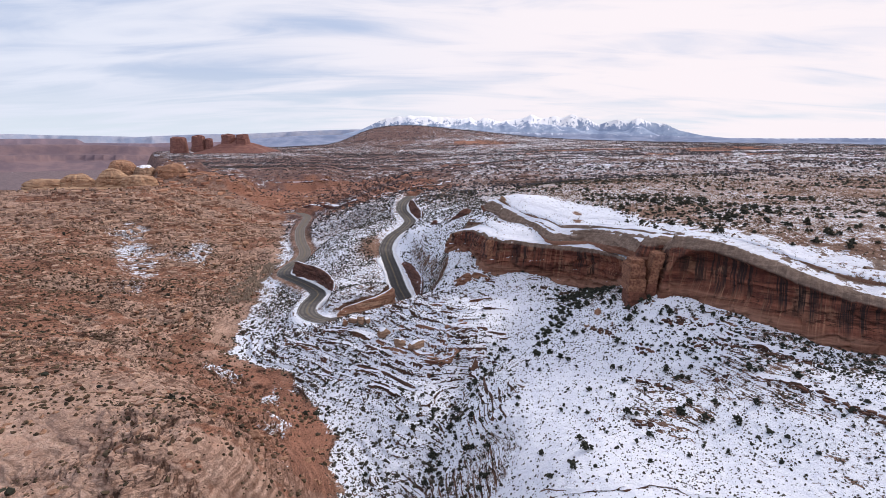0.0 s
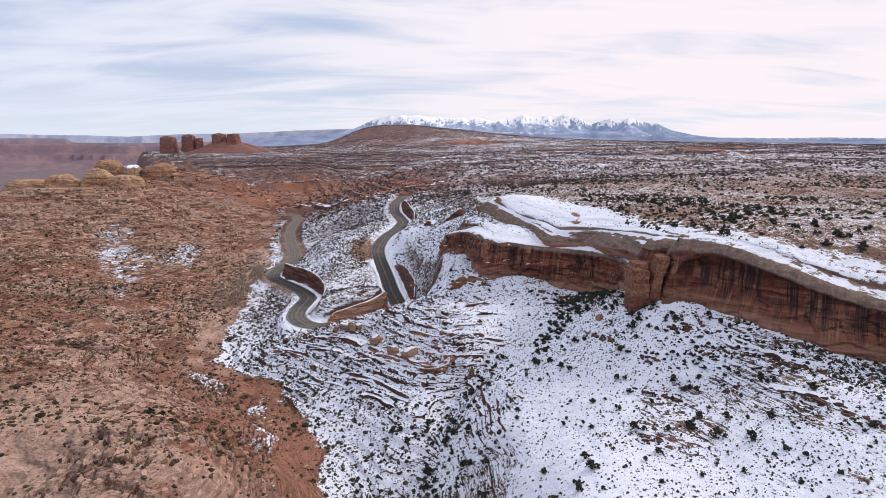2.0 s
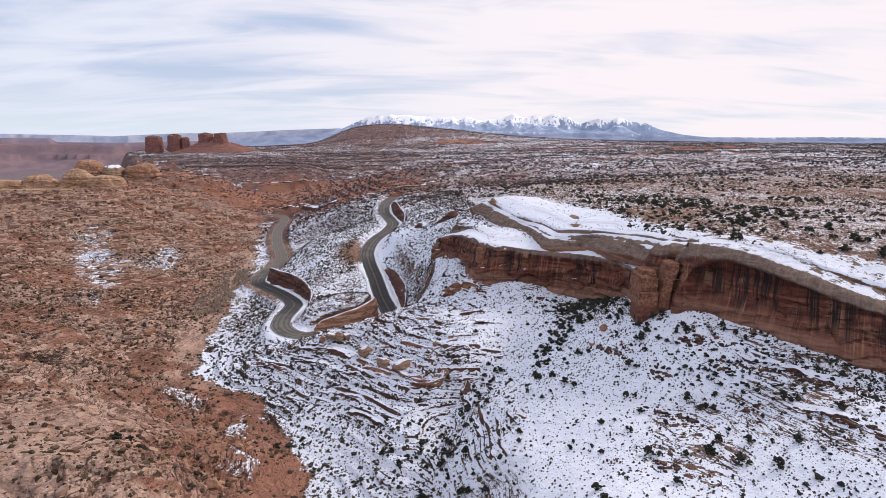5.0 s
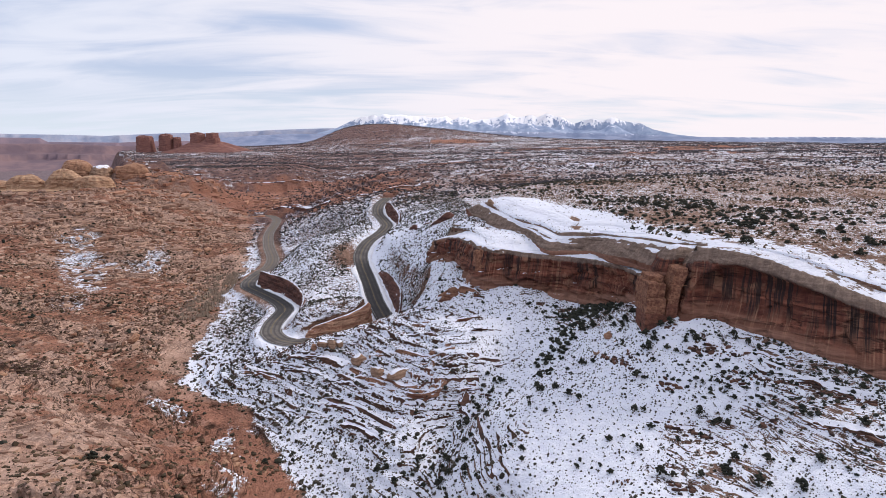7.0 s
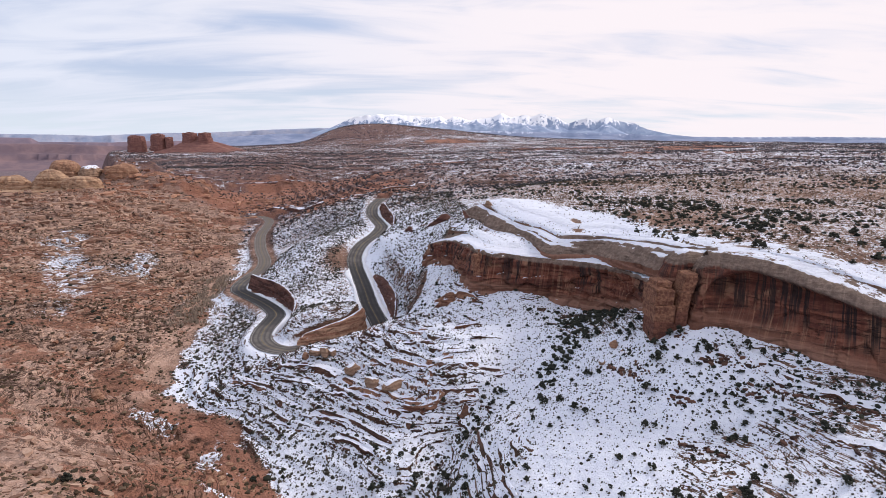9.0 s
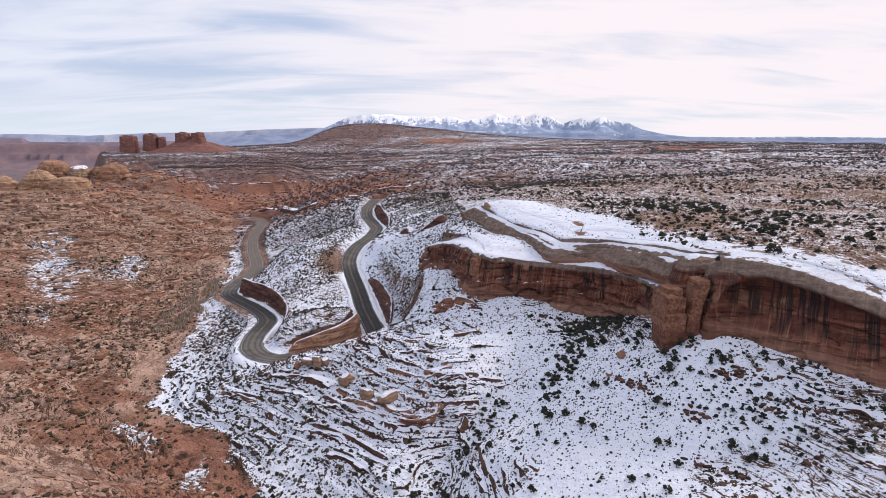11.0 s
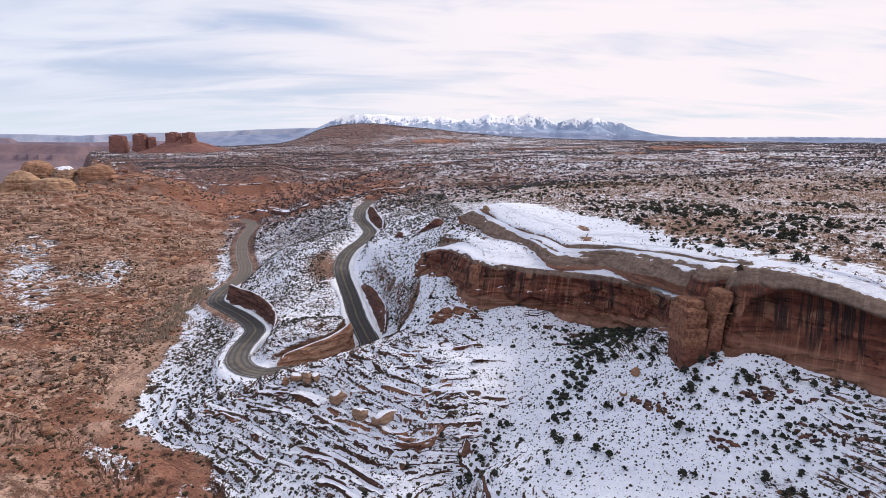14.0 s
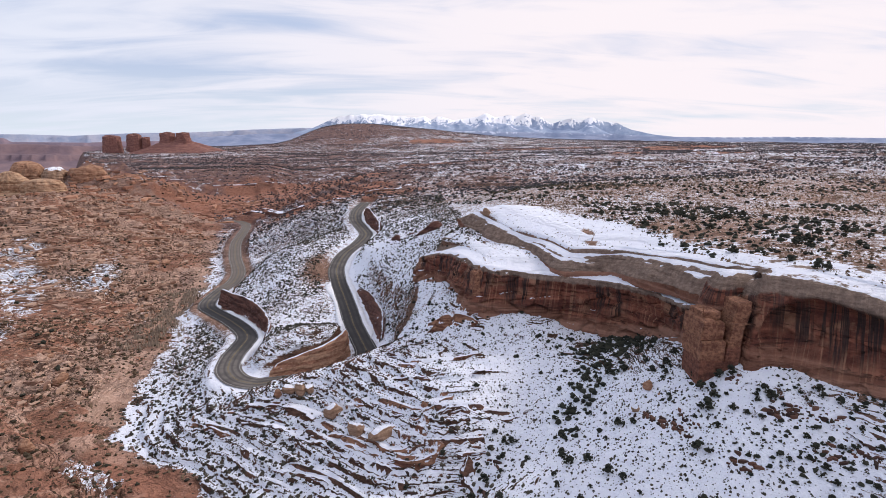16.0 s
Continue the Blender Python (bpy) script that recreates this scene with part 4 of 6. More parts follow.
# ---- cliffs, rock masses ----
def wall_mesh(name, pairs, material, gap=0.7, rows=34, sink=3.0, back=7.0, lean=0.0, round_from=0.8, setback=2.0, rough=1.0, crown_at=0.86, recess=None, seed=0, level=None, gaps=0.0, joints=0.0):
    """A rock wall over a foot line (x y z) and a brow line (x y z), with a rounded brow that runs back under the ground above."""
    line = smooth_line(pairs, gap)
    out, n = sides(line), len(line)
    s = np.r_[0, np.cumsum(np.linalg.norm(np.diff(line[:, :2], axis=0), axis=1))]
    foot, brow = line[:, :3], line[:, 3:6]
    if gaps:  # the ledge dips under the snow here and there
        brow[:, 2] = foot[:, 2] - 0.5 + (brow[:, 2] - foot[:, 2] + 0.5) * (1 - gaps * soft(fbm(s, s * 0.3, 7, 3, seed + 31), 0.08, -0.10))
        e, tag = slabs(s, s * 0, 2.4, seed + 33)
        brow[:, 2] += gaps * 0.5 * (tag - 0.5)
        foot[:, :2] += out * (gaps * 1.1 * (tag - 0.5))[:, None]
    tall = np.maximum(brow[:, 2] - foot[:, 2], 0.3)
    v = np.r_[np.linspace(-0.15, 1, rows)]
    place, crown = [], []
    for k in v:
        z = foot[:, 2] + k * tall if k > 0 else foot[:, 2] + k * sink / 0.15
        at = foot[:, :2] + (brow[:, :2] - foot[:, :2]) * max(k, 0)
        turn = max(0.0, (k - round_from) / (1 - round_from))
        push = -setback * (1 - math.sqrt(max(0.0, 1 - turn**2)))
        wobble = rough * (1.7 * fbm(s, z * 0.25, 13, 3, seed + 1) + 0.9 * fbm(s, z * 0.35, 4.0, 3, seed + 5) + 0.35 * np.abs(fbm(s, z * 0.12, 1.6, 2, seed + 7)))
        beds = rough * (0.55 * fbm(s * 0.06, z, 2.6, 2, seed + 9) + 0.25 * fbm(s * 0.1, z, 0.8, 2, seed + 11))
        push = push + (wobble + beds) * (0.35 if turn > 0.6 else 1.0) + lean * k
        if joints:  # blocks between joints
            e, tag = slabs(s * 0.6 + 30, z * 1.1 + 90, 1.5 if tall.mean() < 9 else 3.4, seed + 41)
            push = push + (joints * (tag - 0.5) - 0.7 * joints * soft(e, 0.12, 0.0)) * (1 - turn)
        if recess is not None:
            push = push - recess(s, max(k, 0))
        place.append(np.column_stack([at + out * np.asarray(push)[:, None], z]))
        crown.append(np.full(n, soft(k, crown_at - 0.12, crown_at + 0.06)))
    rim = place[-1]
    held = soft(s, 2, 16) * soft(s[-1] - s, 2, 16)

    def plane(x, y):
        under = lies(x, y)
        return under if level is None else under * (1 - held) + level(x, y) * held

    for b in np.linspace(0.06, 1, 16 if level else 9):
        xy = rim[:, :2] - out * (b * back)
        z = rim[:, 2] + (plane(xy[:, 0], xy[:, 1]) + 0.2 + 0.5 * fbm(xy[:, 0], xy[:, 1], 8, 3, seed) - rim[:, 2]) * soft(b, 0.0, 0.6) - 1.0 * soft(b, 0.85, 1.0)
        place.append(np.column_stack([xy, z]))
        crown.append(np.ones(n))
    me = mesh_from(name, np.vstack(place), grid_faces(len(place), n), material)
    note(me, "crown", np.concatenate(crown))
    note(me, "along", np.tile(s, len(place)))
    note(me, "rise", np.repeat(np.r_[np.clip(v, 0, 1), np.ones(len(place) - rows)], n))
    return me


def mass_mesh(name, spans, height, material, seed=0, around=56, rows=26, profile=None, rough=0.12, grooves=0.0, beds=0.05, ragged=0.08, lean_x=0.0, crags=0.0):
    """A standing rock: an uneven plan, drawn in with height by its profile."""
    a = np.linspace(0, 2 * math.pi, around, endpoint=False)
    profile = profile or (lambda k: (1 - k**6) ** 0.5)
    place = []
    for k in np.r_[-0.12, np.linspace(0, 1, rows)]:
        f = profile(min(max(k, 0), 0.995))
        ca, sa = np.cos(a), np.sin(a)
        r = 1 + rough * 2.4 * fbm(ca * 1.3 + 7, sa * 1.3 + 3 + k * 0.5, 1.0, 3, seed) + beds * 2 * value(np.full(around, k * height / 1.3), ca * 0.4, seed + 3)
        if crags:  # broken faces between joints
            e, tag = slabs(a * (spans[0] + spans[1]) / 2 * 0.6 + 60 + 1.5 * k, np.full(around, k * height * 0.28 + 50), 1.9, seed + 11)
            r = r + crags * (tag - 0.5) * 1.5 - crags * soft(e, 0.14, 0.0) + 0.05 * fbm(a * spans[0], np.full(around, k * height), 1.0, 3, seed + 13)
        r = r - grooves * np.exp(-((np.sin(2.5 * a + seed) / 0.16) ** 2))
        p = 7.0 if crags > 0.15 else 3.2
        sq = (np.abs(ca) ** p + np.abs(sa) ** p) ** (-1 / p)
        place.append(np.column_stack([spans[0] * ca * sq * r * f + lean_x * max(k, 0), spans[1] * sa * sq * r * f, np.full(around, k * height) + ragged * height * fbm(ca * 1.7 * f + 5, sa * 1.7 * f, 0.9, 3, seed + 5) * soft(k, 0.4, 1.0)]))
    top = place[-1].mean(0)
    place.append(np.tile(top, (around, 1)))
    me = mesh_from(name, np.vstack(place), grid_faces(len(place), around, True), material)
    note(me, "crown", np.concatenate([np.full(around, soft(k, 0.5, 0.75)) for k in np.linspace(0, 1, len(place))]))
    note(me, "along", np.tile(a * (spans[0] + spans[1]) / 2, len(place)))
    note(me, "rise", np.repeat(np.linspace(0, 1, len(place)), around))
    return me


def block_mesh(name, spans, height, material, seed, lean_x=0.0, taper=0.1, tiers=5, sides_n=8, around=64, rows=40):
    """A standing block with plane faces, split by level joints into courses that are each set a little in or out."""
    cut = np.random.default_rng(seed)
    a = np.linspace(0, 2 * math.pi, around, endpoint=False)
    face = np.arange(sides_n) * 2 * math.pi / sides_n + cut.uniform(-0.3, 0.3, sides_n)
    reach = cut.uniform(0.80, 1.05, sides_n)
    course = [(face + cut.uniform(-0.10, 0.10, sides_n), reach + cut.uniform(-0.045, 0.045, sides_n)) for _ in range(tiers + 1)]
    joints = np.r_[0, np.sort(cut.uniform(0.18, 0.92, tiers - 1)), 1.0]
    place = []
    for k in np.r_[-0.12, np.linspace(0, 1, rows)]:
        up = np.full(around, max(k, 0.0)) + 0.05 * fbm(a * 1.3 + 4, a * 0, 1.0, 3, seed + 2)
        r = np.zeros(around)
        for c in range(tiers):
            fa, fr = course[c]
            flat = np.min(fr[None] / np.maximum(np.cos(a[:, None] - fa[None]), 0.12), 1)
            r = np.where((up >= joints[c]) | (c == 0), flat, r)
        gap = np.min(np.abs(up[:, None] - joints[None, 1:-1]), 1)
        r = r - 0.04 * soft(gap, 0.010, 0.0) + 0.07 * fbm(a * spans[0] + 9, np.full(around, k * height * 0.3), 1.5, 4, seed + 5)
        for c in range(5):  # upright cracks, the third one slanting
            turn = np.mod(a - face[c] - 0.35 + (0.5 if c == 2 else 0.08) * k + 0.05 * math.sin(9 * k + c) + math.pi, 2 * math.pi) - math.pi
            r = r - (0.09, 0.06, 0.16, 0.06, 0.08)[c] * np.exp(-((turn / 0.05) ** 2))
        r = r * (1 + taper * (0.5 - max(k, 0))) * (1 if k < 0.95 else math.sqrt(max(0.0, 1 - ((k - 0.95) / 0.05) ** 2)))
        z = np.full(around, k * height) + height * 0.16 * soft(k, 0.6, 1.0) * (fbm(np.cos(a) * 1.2 + 5, np.sin(a) * 1.2, 1.0, 2, seed + 7))
        place.append(np.column_stack([spans[0] * np.cos(a) * r + lean_x * max(k, 0), spans[1] * np.sin(a) * r, z]))
    return mesh_from(name, np.vstack(place), grid_faces(len(place), around, True), material, False)


def boulder_mesh(name, spans, material, seed, flat=0.5):
    """A blocky, worn stone with its base at z = 0: a ball cut by random planes, then roughened."""
    rows, around = 16, 26
    t, a = np.meshgrid(np.linspace(-0.5, 0.5, rows) * math.pi, np.linspace(0, 2 * math.pi, around, endpoint=False), indexing="ij")
    d = np.stack([np.cos(t) * np.cos(a), np.cos(t) * np.sin(a), np.sin(t)], -1)
    r = np.full(d.shape[:2], 1.15)
    cut = np.random.default_rng(seed)
    for _ in range(11):
        n = cut.normal(0, 1, 3) * (1, 1, 0.8)
        n /= np.linalg.norm(n)
        r = np.minimum(r, cut.uniform(0.56, 0.94) / np.maximum(d @ n, 0.05))
    r = r * (1 + 0.22 * fbm(d[..., 0] * 1.5 + d[..., 2] * 0.9 + 9, d[..., 1] * 1.5 - d[..., 2] * 0.7, 0.8, 4, seed))
    p = d * r[..., None] * np.array(spans)
    p[..., 2] = np.maximum(p[..., 2], -0.7 * spans[2]) + 0.6 * spans[2]
    return mesh_from(name, p.reshape(-1, 3), grid_faces(rows, around, True), material)


def standing(ob, x, y, z, turn=0.0):
    ob.matrix_world = pose(x, y, z, 0, 0, turn)
    return ob


def paired(foot, brow):
    return np.hstack([table(foot), table(brow)])


# lower cliff, west stretch
west_wall = paired(
    "2.6 256.2 47.4,4.6 252 48,11.9 241.2 48.4,15.6 222 46.2,20.4 219.1 46,27.6 217.2 45.6,35.5 213.6 44.4,42.8 211.2 42.6,48.7 205.2 42.6,53.5 198 44.4,56.9 189.6 47.4,58.3 180 49.8,59.5 171.6 51,61.2 165.6 51.6",
    "3.1 259.2 51.6,5.2 256.2 55.4,12.7 243 58.6,18 223.8 58.8,22.1 219.6 58.8,28.6 217.2 58,37.2 214.2 57.4,43.8 211.2 57.5,49.8 205.2 57.8,54.6 198 58.1,57.4 189.6 58.3,58.8 180 58.7,60.2 171.6 60.6,62.4 166.8 64.8")
ob = new("sandstone_cliff", wall_mesh("sandstone_cliff", west_wall, CLIFF, gap=0.6, rows=46, back=10.5, level=lambda x, y: crest(x, y, False), setback=1.6, round_from=0.84, crown_at=0.9, rough=1.3, joints=1.3, seed=3,
         recess=lambda s, k: 1.5 * soft(s, 52, 66) * soft(s, 104, 92) * soft(k, 0.95, 0.72) * soft(k, -0.05, 0.3)))
tagged(ob, "red sandstone cliff with dark vertical stains and snowy rim", "cliff")


# lower cliff, east stretch, with the arched alcove
def alcove(s, k):
    c = s - 17
    arch = 0.86 * np.sqrt(np.clip(1 - np.where(c > 0, c / 130, c / 11.5) ** 2, 0, 1))
    deep = 5.5 * soft(s, 5, 12) * (0.30 + 0.70 * soft(s, 52, 20)) * soft(s, 150, 60)
    return deep * soft(arch - k, -0.01, 0.10) * (0.35 + 0.65 * soft(k, 0.10, 0.42)) + 0.9 * soft(k, 0.2, 0.5) * soft(k, 0.8, 0.6) * soft(s, 20, 60)


east_wall = paired(
    "59 164.4 51.6,60.7 158.4 51.6,64.8 156.7 51.6,70.3 151.2 50.2,77.4 144 49,84.7 136.8 47.6,91.3 132 46.6,100.8 127.2 46.4,126 116.4 46.2,168 99.6 46,288 45.6 46",
    "63.4 169.2 66.6,64.6 164.4 68.4,67.8 161.4 68.9,72.6 156 68.6,79.6 148.6 66.6,87.1 141.8 63.7,94 137.2 61.6,103.2 132 59.6,126.6 121.2 59.4,168.6 104.4 60,288 50.4 60")
ob = new("sandstone_cliff", wall_mesh("sandstone_cliff", east_wall, DOME_CLIFF, gap=0.55, rows=60, back=18.0, level=crest, setback=3.6, round_from=0.55, crown_at=0.84, rough=1.1, joints=0.9, recess=alcove, seed=23))
tagged(ob, "red sandstone cliff with an arched alcove and black varnish streaks", "cliff")

# the buttress between them: stacked blocks, and a leaning flake behind a deep upright crack
def hewn_mesh(name, spans, material, seed, lean=0.0):
    """An angular block about its centre, its edges worn, leaning to the east with height."""
    cut = np.random.default_rng(seed)
    bm = bmesh.new()
    for sx in (-1, -0.3, 0.35, 1):
        for sy in (-1, 0.1, 1):
            for sz in (-1, -0.35, 0.3, 1):
                if max(abs(sx), abs(sy)) > 0.9:
                    p = np.array([sx, sy, sz]) * cut.uniform(0.86, 1.04, 3) / 2 * spans
                    bm.verts.new((p[0] + lean * p[2], p[1], p[2]))
    hull = bmesh.ops.convex_hull(bm, input=bm.verts[:])
    bmesh.ops.delete(bm, geom=[g for g in set(hull["geom_interior"] + hull["geom_unused"]) if isinstance(g, bmesh.types.BMVert)], context="VERTS")
    bmesh.ops.bevel(bm, geom=bm.edges[:], offset=0.14, segments=1, affect="EDGES")
    bmesh.ops.triangulate(bm, faces=bm.faces[:])
    me = bpy.data.meshes.new(name)
    bm.to_mesh(me)
    bm.free()
    me.materials.append(material)
    return me


for label, blocks in (
    ("orange sandstone buttress of cracked blocks", (
        (55.3, 164.8, 49.0, 5.2, 8.6, 8.2, 0.02, True), (55.1, 164.9, 54.9, 4.9, 8.0, 4.2, 0.03, False), (54.0, 165.1, 58.8, 2.8, 7.4, 4.0, 0.04, False),
        (56.5, 165.3, 58.5, 2.3, 7.0, 3.6, 0.06, False), (55.5, 166.2, 61.0, 3.6, 5.6, 1.8, 0.05, False), (57.6, 161.4, 50.0, 1.4, 2.0, 4.2, 0.05, True))),
    ("leaning cracked sandstone flake against the cliff", (
        (59.0, 164.8, 51.0, 2.7, 8.0, 9.6, 0.05, True), (59.7, 165.2, 57.6, 2.6, 7.8, 5.2, 0.16, False), (60.8, 165.9, 61.8, 3.0, 7.4, 4.6, 0.26, False), (58.4, 162.0, 55.0, 1.4, 2.4, 3.4, 0.10, False))),
):
    base = new("rock_buttress", None)
    base.matrix_world = pose(blocks[0][0], blocks[0][1], 46.0)
    tagged(base, label, "rock buttress")
    for k, (bx, by, bz, sx, sy, sz, lean, dark) in enumerate(blocks):
        ob = part("block", hewn_mesh("block", (sx, sy, sz), DARK_BUTTRESS if dark else BUTTRESS, 60 + 7 * k + len(label), lean), base)
        ob.matrix_basis = pose(bx - blocks[0][0], by - blocks[0][1], bz - 46.0, 0, 0, (k * 37) % 11 - 5)
# smooth hump filling the saddle above it
ob = new("slickrock_hump", mass_mesh("slickrock_hump", (7.5, 5.0), 7.8, SLICK, seed=51, rows=24, around=60, rough=0.2, ragged=0.1, profile=lambda k: (1 - k**2.2) ** 0.5))
standing(tagged(ob, "rounded grey slickrock hump in the cliff's saddle", "rock outcrop"), 64.1, 172.2, 60.2, 30)
# pillar on the west stretch
ob = new("rock_pillar", block_mesh("rock_pillar", (2.2, 2.5), 11.5, BUTTRESS, 31, 0.0, 0.2, 4, 6))
standing(tagged(ob, "square orange sandstone pillar standing from the cliff", "rock pillar"), 18.5, 222, 46.8, 15)

# slickrock tier above the bench
tier = paired(
    "17.5 273.6 64.8,18.7 267.6 63.6,19.6 261.6 63.1,26.2 246 61,32.4 236.4 60.2,36.8 228 59.8,39.8 215.8 58.3,45.6 211.8 58.6,52.8 207 59,58.3 187.2 60.7,61.9 175.8 61,64.8 168.6 62.4",
    "18.7 273.6 65.5,20.4 267.6 67.7,22.4 263.4 68.2,28.8 249.6 65.9,34.6 239.5 64.3,37.9 232.2 63.8,41.8 219.6 62.6,47.4 216 62.9,56.2 210.2 64.1,61.9 190.8 65.8,65 179.4 66.5,67.7 171.6 67.7")
ob = new("slickrock_tier", wall_mesh("slickrock_tier", tier, SLICK, gap=0.6, rows=26, sink=2.0, back=12.0, level=crest, setback=2.4, round_from=0.3, crown_at=0.08, rough=0.8, joints=0.5, seed=43))
tagged(ob, "rounded grey slickrock step under a snowfield", "rock tier")

# road cuts
cuts = (
    ("buff and red layered rock cut inside the hairpin", HAIRPIN_CUT, "-42.6 226.3 24.5,-40.2 226.7 24.5,-33.6 228.7 24.4,-27 232.1 24,-22.6 237 23.6,-20.8 243.6 23.6,-21.1 249.6 23.6,-22.3 255.6 24", "-42.4 227.3 25.8,-40 227.8 28.3,-33.6 229.9 30.2,-27.2 233.5 31.7,-23 238.6 32.9,-21.5 244.2 32.9,-22.1 250.8 30.6,-23 255.6 25.8"),
    ("dark red rock cut beside the descending road", CUT_ROCK, "-11.5 256.8 23.8,-12.2 262.8 24.4,-14.4 271.2 25.2,-17 282 27,-19.9 292.8 28.8,-21.8 301.2 30.6", "-10.8 257.4 25.2,-10.3 263.4 28.3,-10.8 271.8 30.7,-13.7 282 32.6,-17.3 292.8 33.1,-20.9 301.2 31.8"),
    ("dark red rock cut inside the upper bend", CUT_ROCK, "-14.6 369.6 43.2,-17.5 379.2 44.6,-21.1 391.2 46.1,-23 403.2 47.3,-23.8 415.2 48.5,-23 422.4 49", "-13.9 370.8 45,-14.9 380.4 49.2,-18.5 392.4 52.1,-20.9 403.8 53.2,-22.3 415.2 52.3,-22.3 422.4 50.4"),
    ("dark red rock cut above the lower bend", CUT_ROCK, "-51.5 258 24.6,-52.1 265.2 24.4,-57.1 275.4 24,-65.5 289.2 23.5,-74.9 301.2 23,-81.6 310.2 22.6,-82.8 319.2 22.3", "-50.9 258.6 25.9,-50.6 265.8 28.8,-55.7 276.5 31.2,-64.1 290.4 31.4,-73.7 302.4 30.7,-79.9 311.4 29.8,-81.6 319.2 25.2"),
)
for label, mat, foot, brow in cuts:
    pairs = paired(foot, brow)
    if label.startswith("dark"):
        pairs = pairs[::-1]
    ob = new("road_cut", wall_mesh("road_cut", pairs, mat, gap=0.5, rows=26, sink=1.5, back=1.2, setback=0.5, round_from=0.85, rough=0.8, joints=0.7, seed=len(label)))
    tagged(ob, label, "rock cut")

# ledges that stand out singly
ledges = (
    ("long dark red ledge at the foot of the spur", LEDGE_ROCK, "-56.4 201.6 19.9,-48 195.6 19.7,-43.6 192 19.7,-36 184.8 20.4,-29.9 180 20.8,-21.6 174 21.8,-16.1 169.2 22.6,-9 161.4 23.5,-4.2 156 23.8", 1.4),
    ("red undercut ledge on the spur", BUFF_CUT, "-27.6 190.2 27.8,-19.8 184.8 27.1,-11.5 179.4 26.9,-6 174.6 24.7,0 174.6 26.4,3.6 177 27.6", 2.4),
    ("layered tan ledge below an undercut", BUFF_CUT, "-24 184.8 26.4,-15.6 180 25.2,-8.4 175.2 24,-3 171 24,2.4 171.4 25.2,5.4 173.4 26.4", 1.3),
    ("thin tan ledge above an undercut", BUFF_CUT, "-16.8 193.2 30,-7.2 186.6 30,-1.2 181.8 30,4.8 182.4 30,12 184.2 31.2", 1.2),
    ("long thin ledge across the spur", LEDGE_ROCK, "-45.6 199.2 25.2,-36 193.8 25.2,-26.4 187.2 25.2,-18 179.4 24.6,-10.8 172.8 24,-4.8 165.6 23.4", 1.5),
    ("thin dark ledge low on the spur", LEDGE_ROCK, "-40.8 182.4 19.2,-32.4 177 19.2,-24 171 19.8,-16.8 165 20.4,-10.8 158.4 21", 1.3),
    ("orange rock ledge below the cliff", BUFF_CUT, "2.4 221.5 37.2,6 219.6 37.9,10.8 217.9 38.6,18.2 215.5 41.3,19.9 217.2 42.5", 4.3),
    ("dark overhanging ledge on the snowy slope", LEDGE_ROCK, "67.2 144 47.3,71.2 137.5 46.3,74.2 134.4 45.8,78.7 130.2 45.8,83.5 127.2 46.3", 1.7),
    ("red ledge breaking through the snow", LEDGE_ROCK, "69.6 123.6 37.9,74.9 118.3 37.9,79.8 110.4 37.9,84.6 102.6 37.2,91.2 96 37.2", 1.2),
    ("dark red rock wall beyond the lower road", CUT_ROCK, "-330 644 0,-315 650 0,-297 690 0,-257 720 0,-215 735 0,-165 746 0,-135 750 0", 8.0),
    ("dark red rock nose above the gully", CUT_ROCK, "-150 600 0,-135 588 0,-121.2 576 0,-115.7 564 0,-100.8 546 0,-85.9 529.2 0,-78 533 0", 7.0),
    ("small red outcrop on the slope", CUT_ROCK, "-13 328 0,-6 321.6 0,-1.4 314.4 0,5.4 309.6 0,11.6 306 0,15 308 0", 6.0),
    ("orange ledges beyond the upper road", BUFF_CUT, "-62.4 513.6 48,-40.8 504 50.4,-24 499.2 50.9,-7.2 500.4 51.6,7.2 511.2 54", 3.0),
    ("rock ledge at the mouth of the gully", LEDGE_ROCK, "16.8 96 31.8,21.6 90 34.1,28.8 88.3 34.3,37.2 90 34.6,45.6 87.6 34.8", 0.8),
    ("dark undercut lip along the edge of the snowfield", LEDGE_ROCK, "9.2 171.4 0,8 168.4 0,9 166 0,9.8 162.4 0,9.6 158 0,9.6 151.5 0,10 145.6 0,11 140 0,11.8 135 0,13 128 0", 1.6),
    ("dark layered ledge high on the spur", LEDGE_ROCK, "-46 204 0,-41.7 201.4 0,-34.6 198.4 0,-27.4 194 0,-23.4 190.6 0", 1.9),
    ("red layered ledge at the western end of the spur", BUFF_CUT, "-60 206 0,-57.8 204 0,-53 199.6 0,-49 196 0,-45.6 194.6 0", 1.9),
    ("long thin ledge running back from the undercut", LEDGE_ROCK, "4 179.4 0,8 179.6 0,13.2 178.4 0,18 178.6 0,23.4 180.4 0,28 183 0", 1.4),
    ("thin ledge below the undercut", LEDGE_ROCK, "0.5 172.8 0,5 172 0,9 171.8 0,14.1 172.6 0", 1.3),
    ("thin dark ledge across the snowy spur", LEDGE_ROCK, "-6 196 0,0 192.6 0,7 190.4 0,14 190.6 0,22 192 0", 1.0),
    ("thin tan ledge near the top of the spur", BUFF_CUT, "-10 204 0,-4 200.6 0,3 199 0,10 199.4 0,17 201 0", 1.0),
)
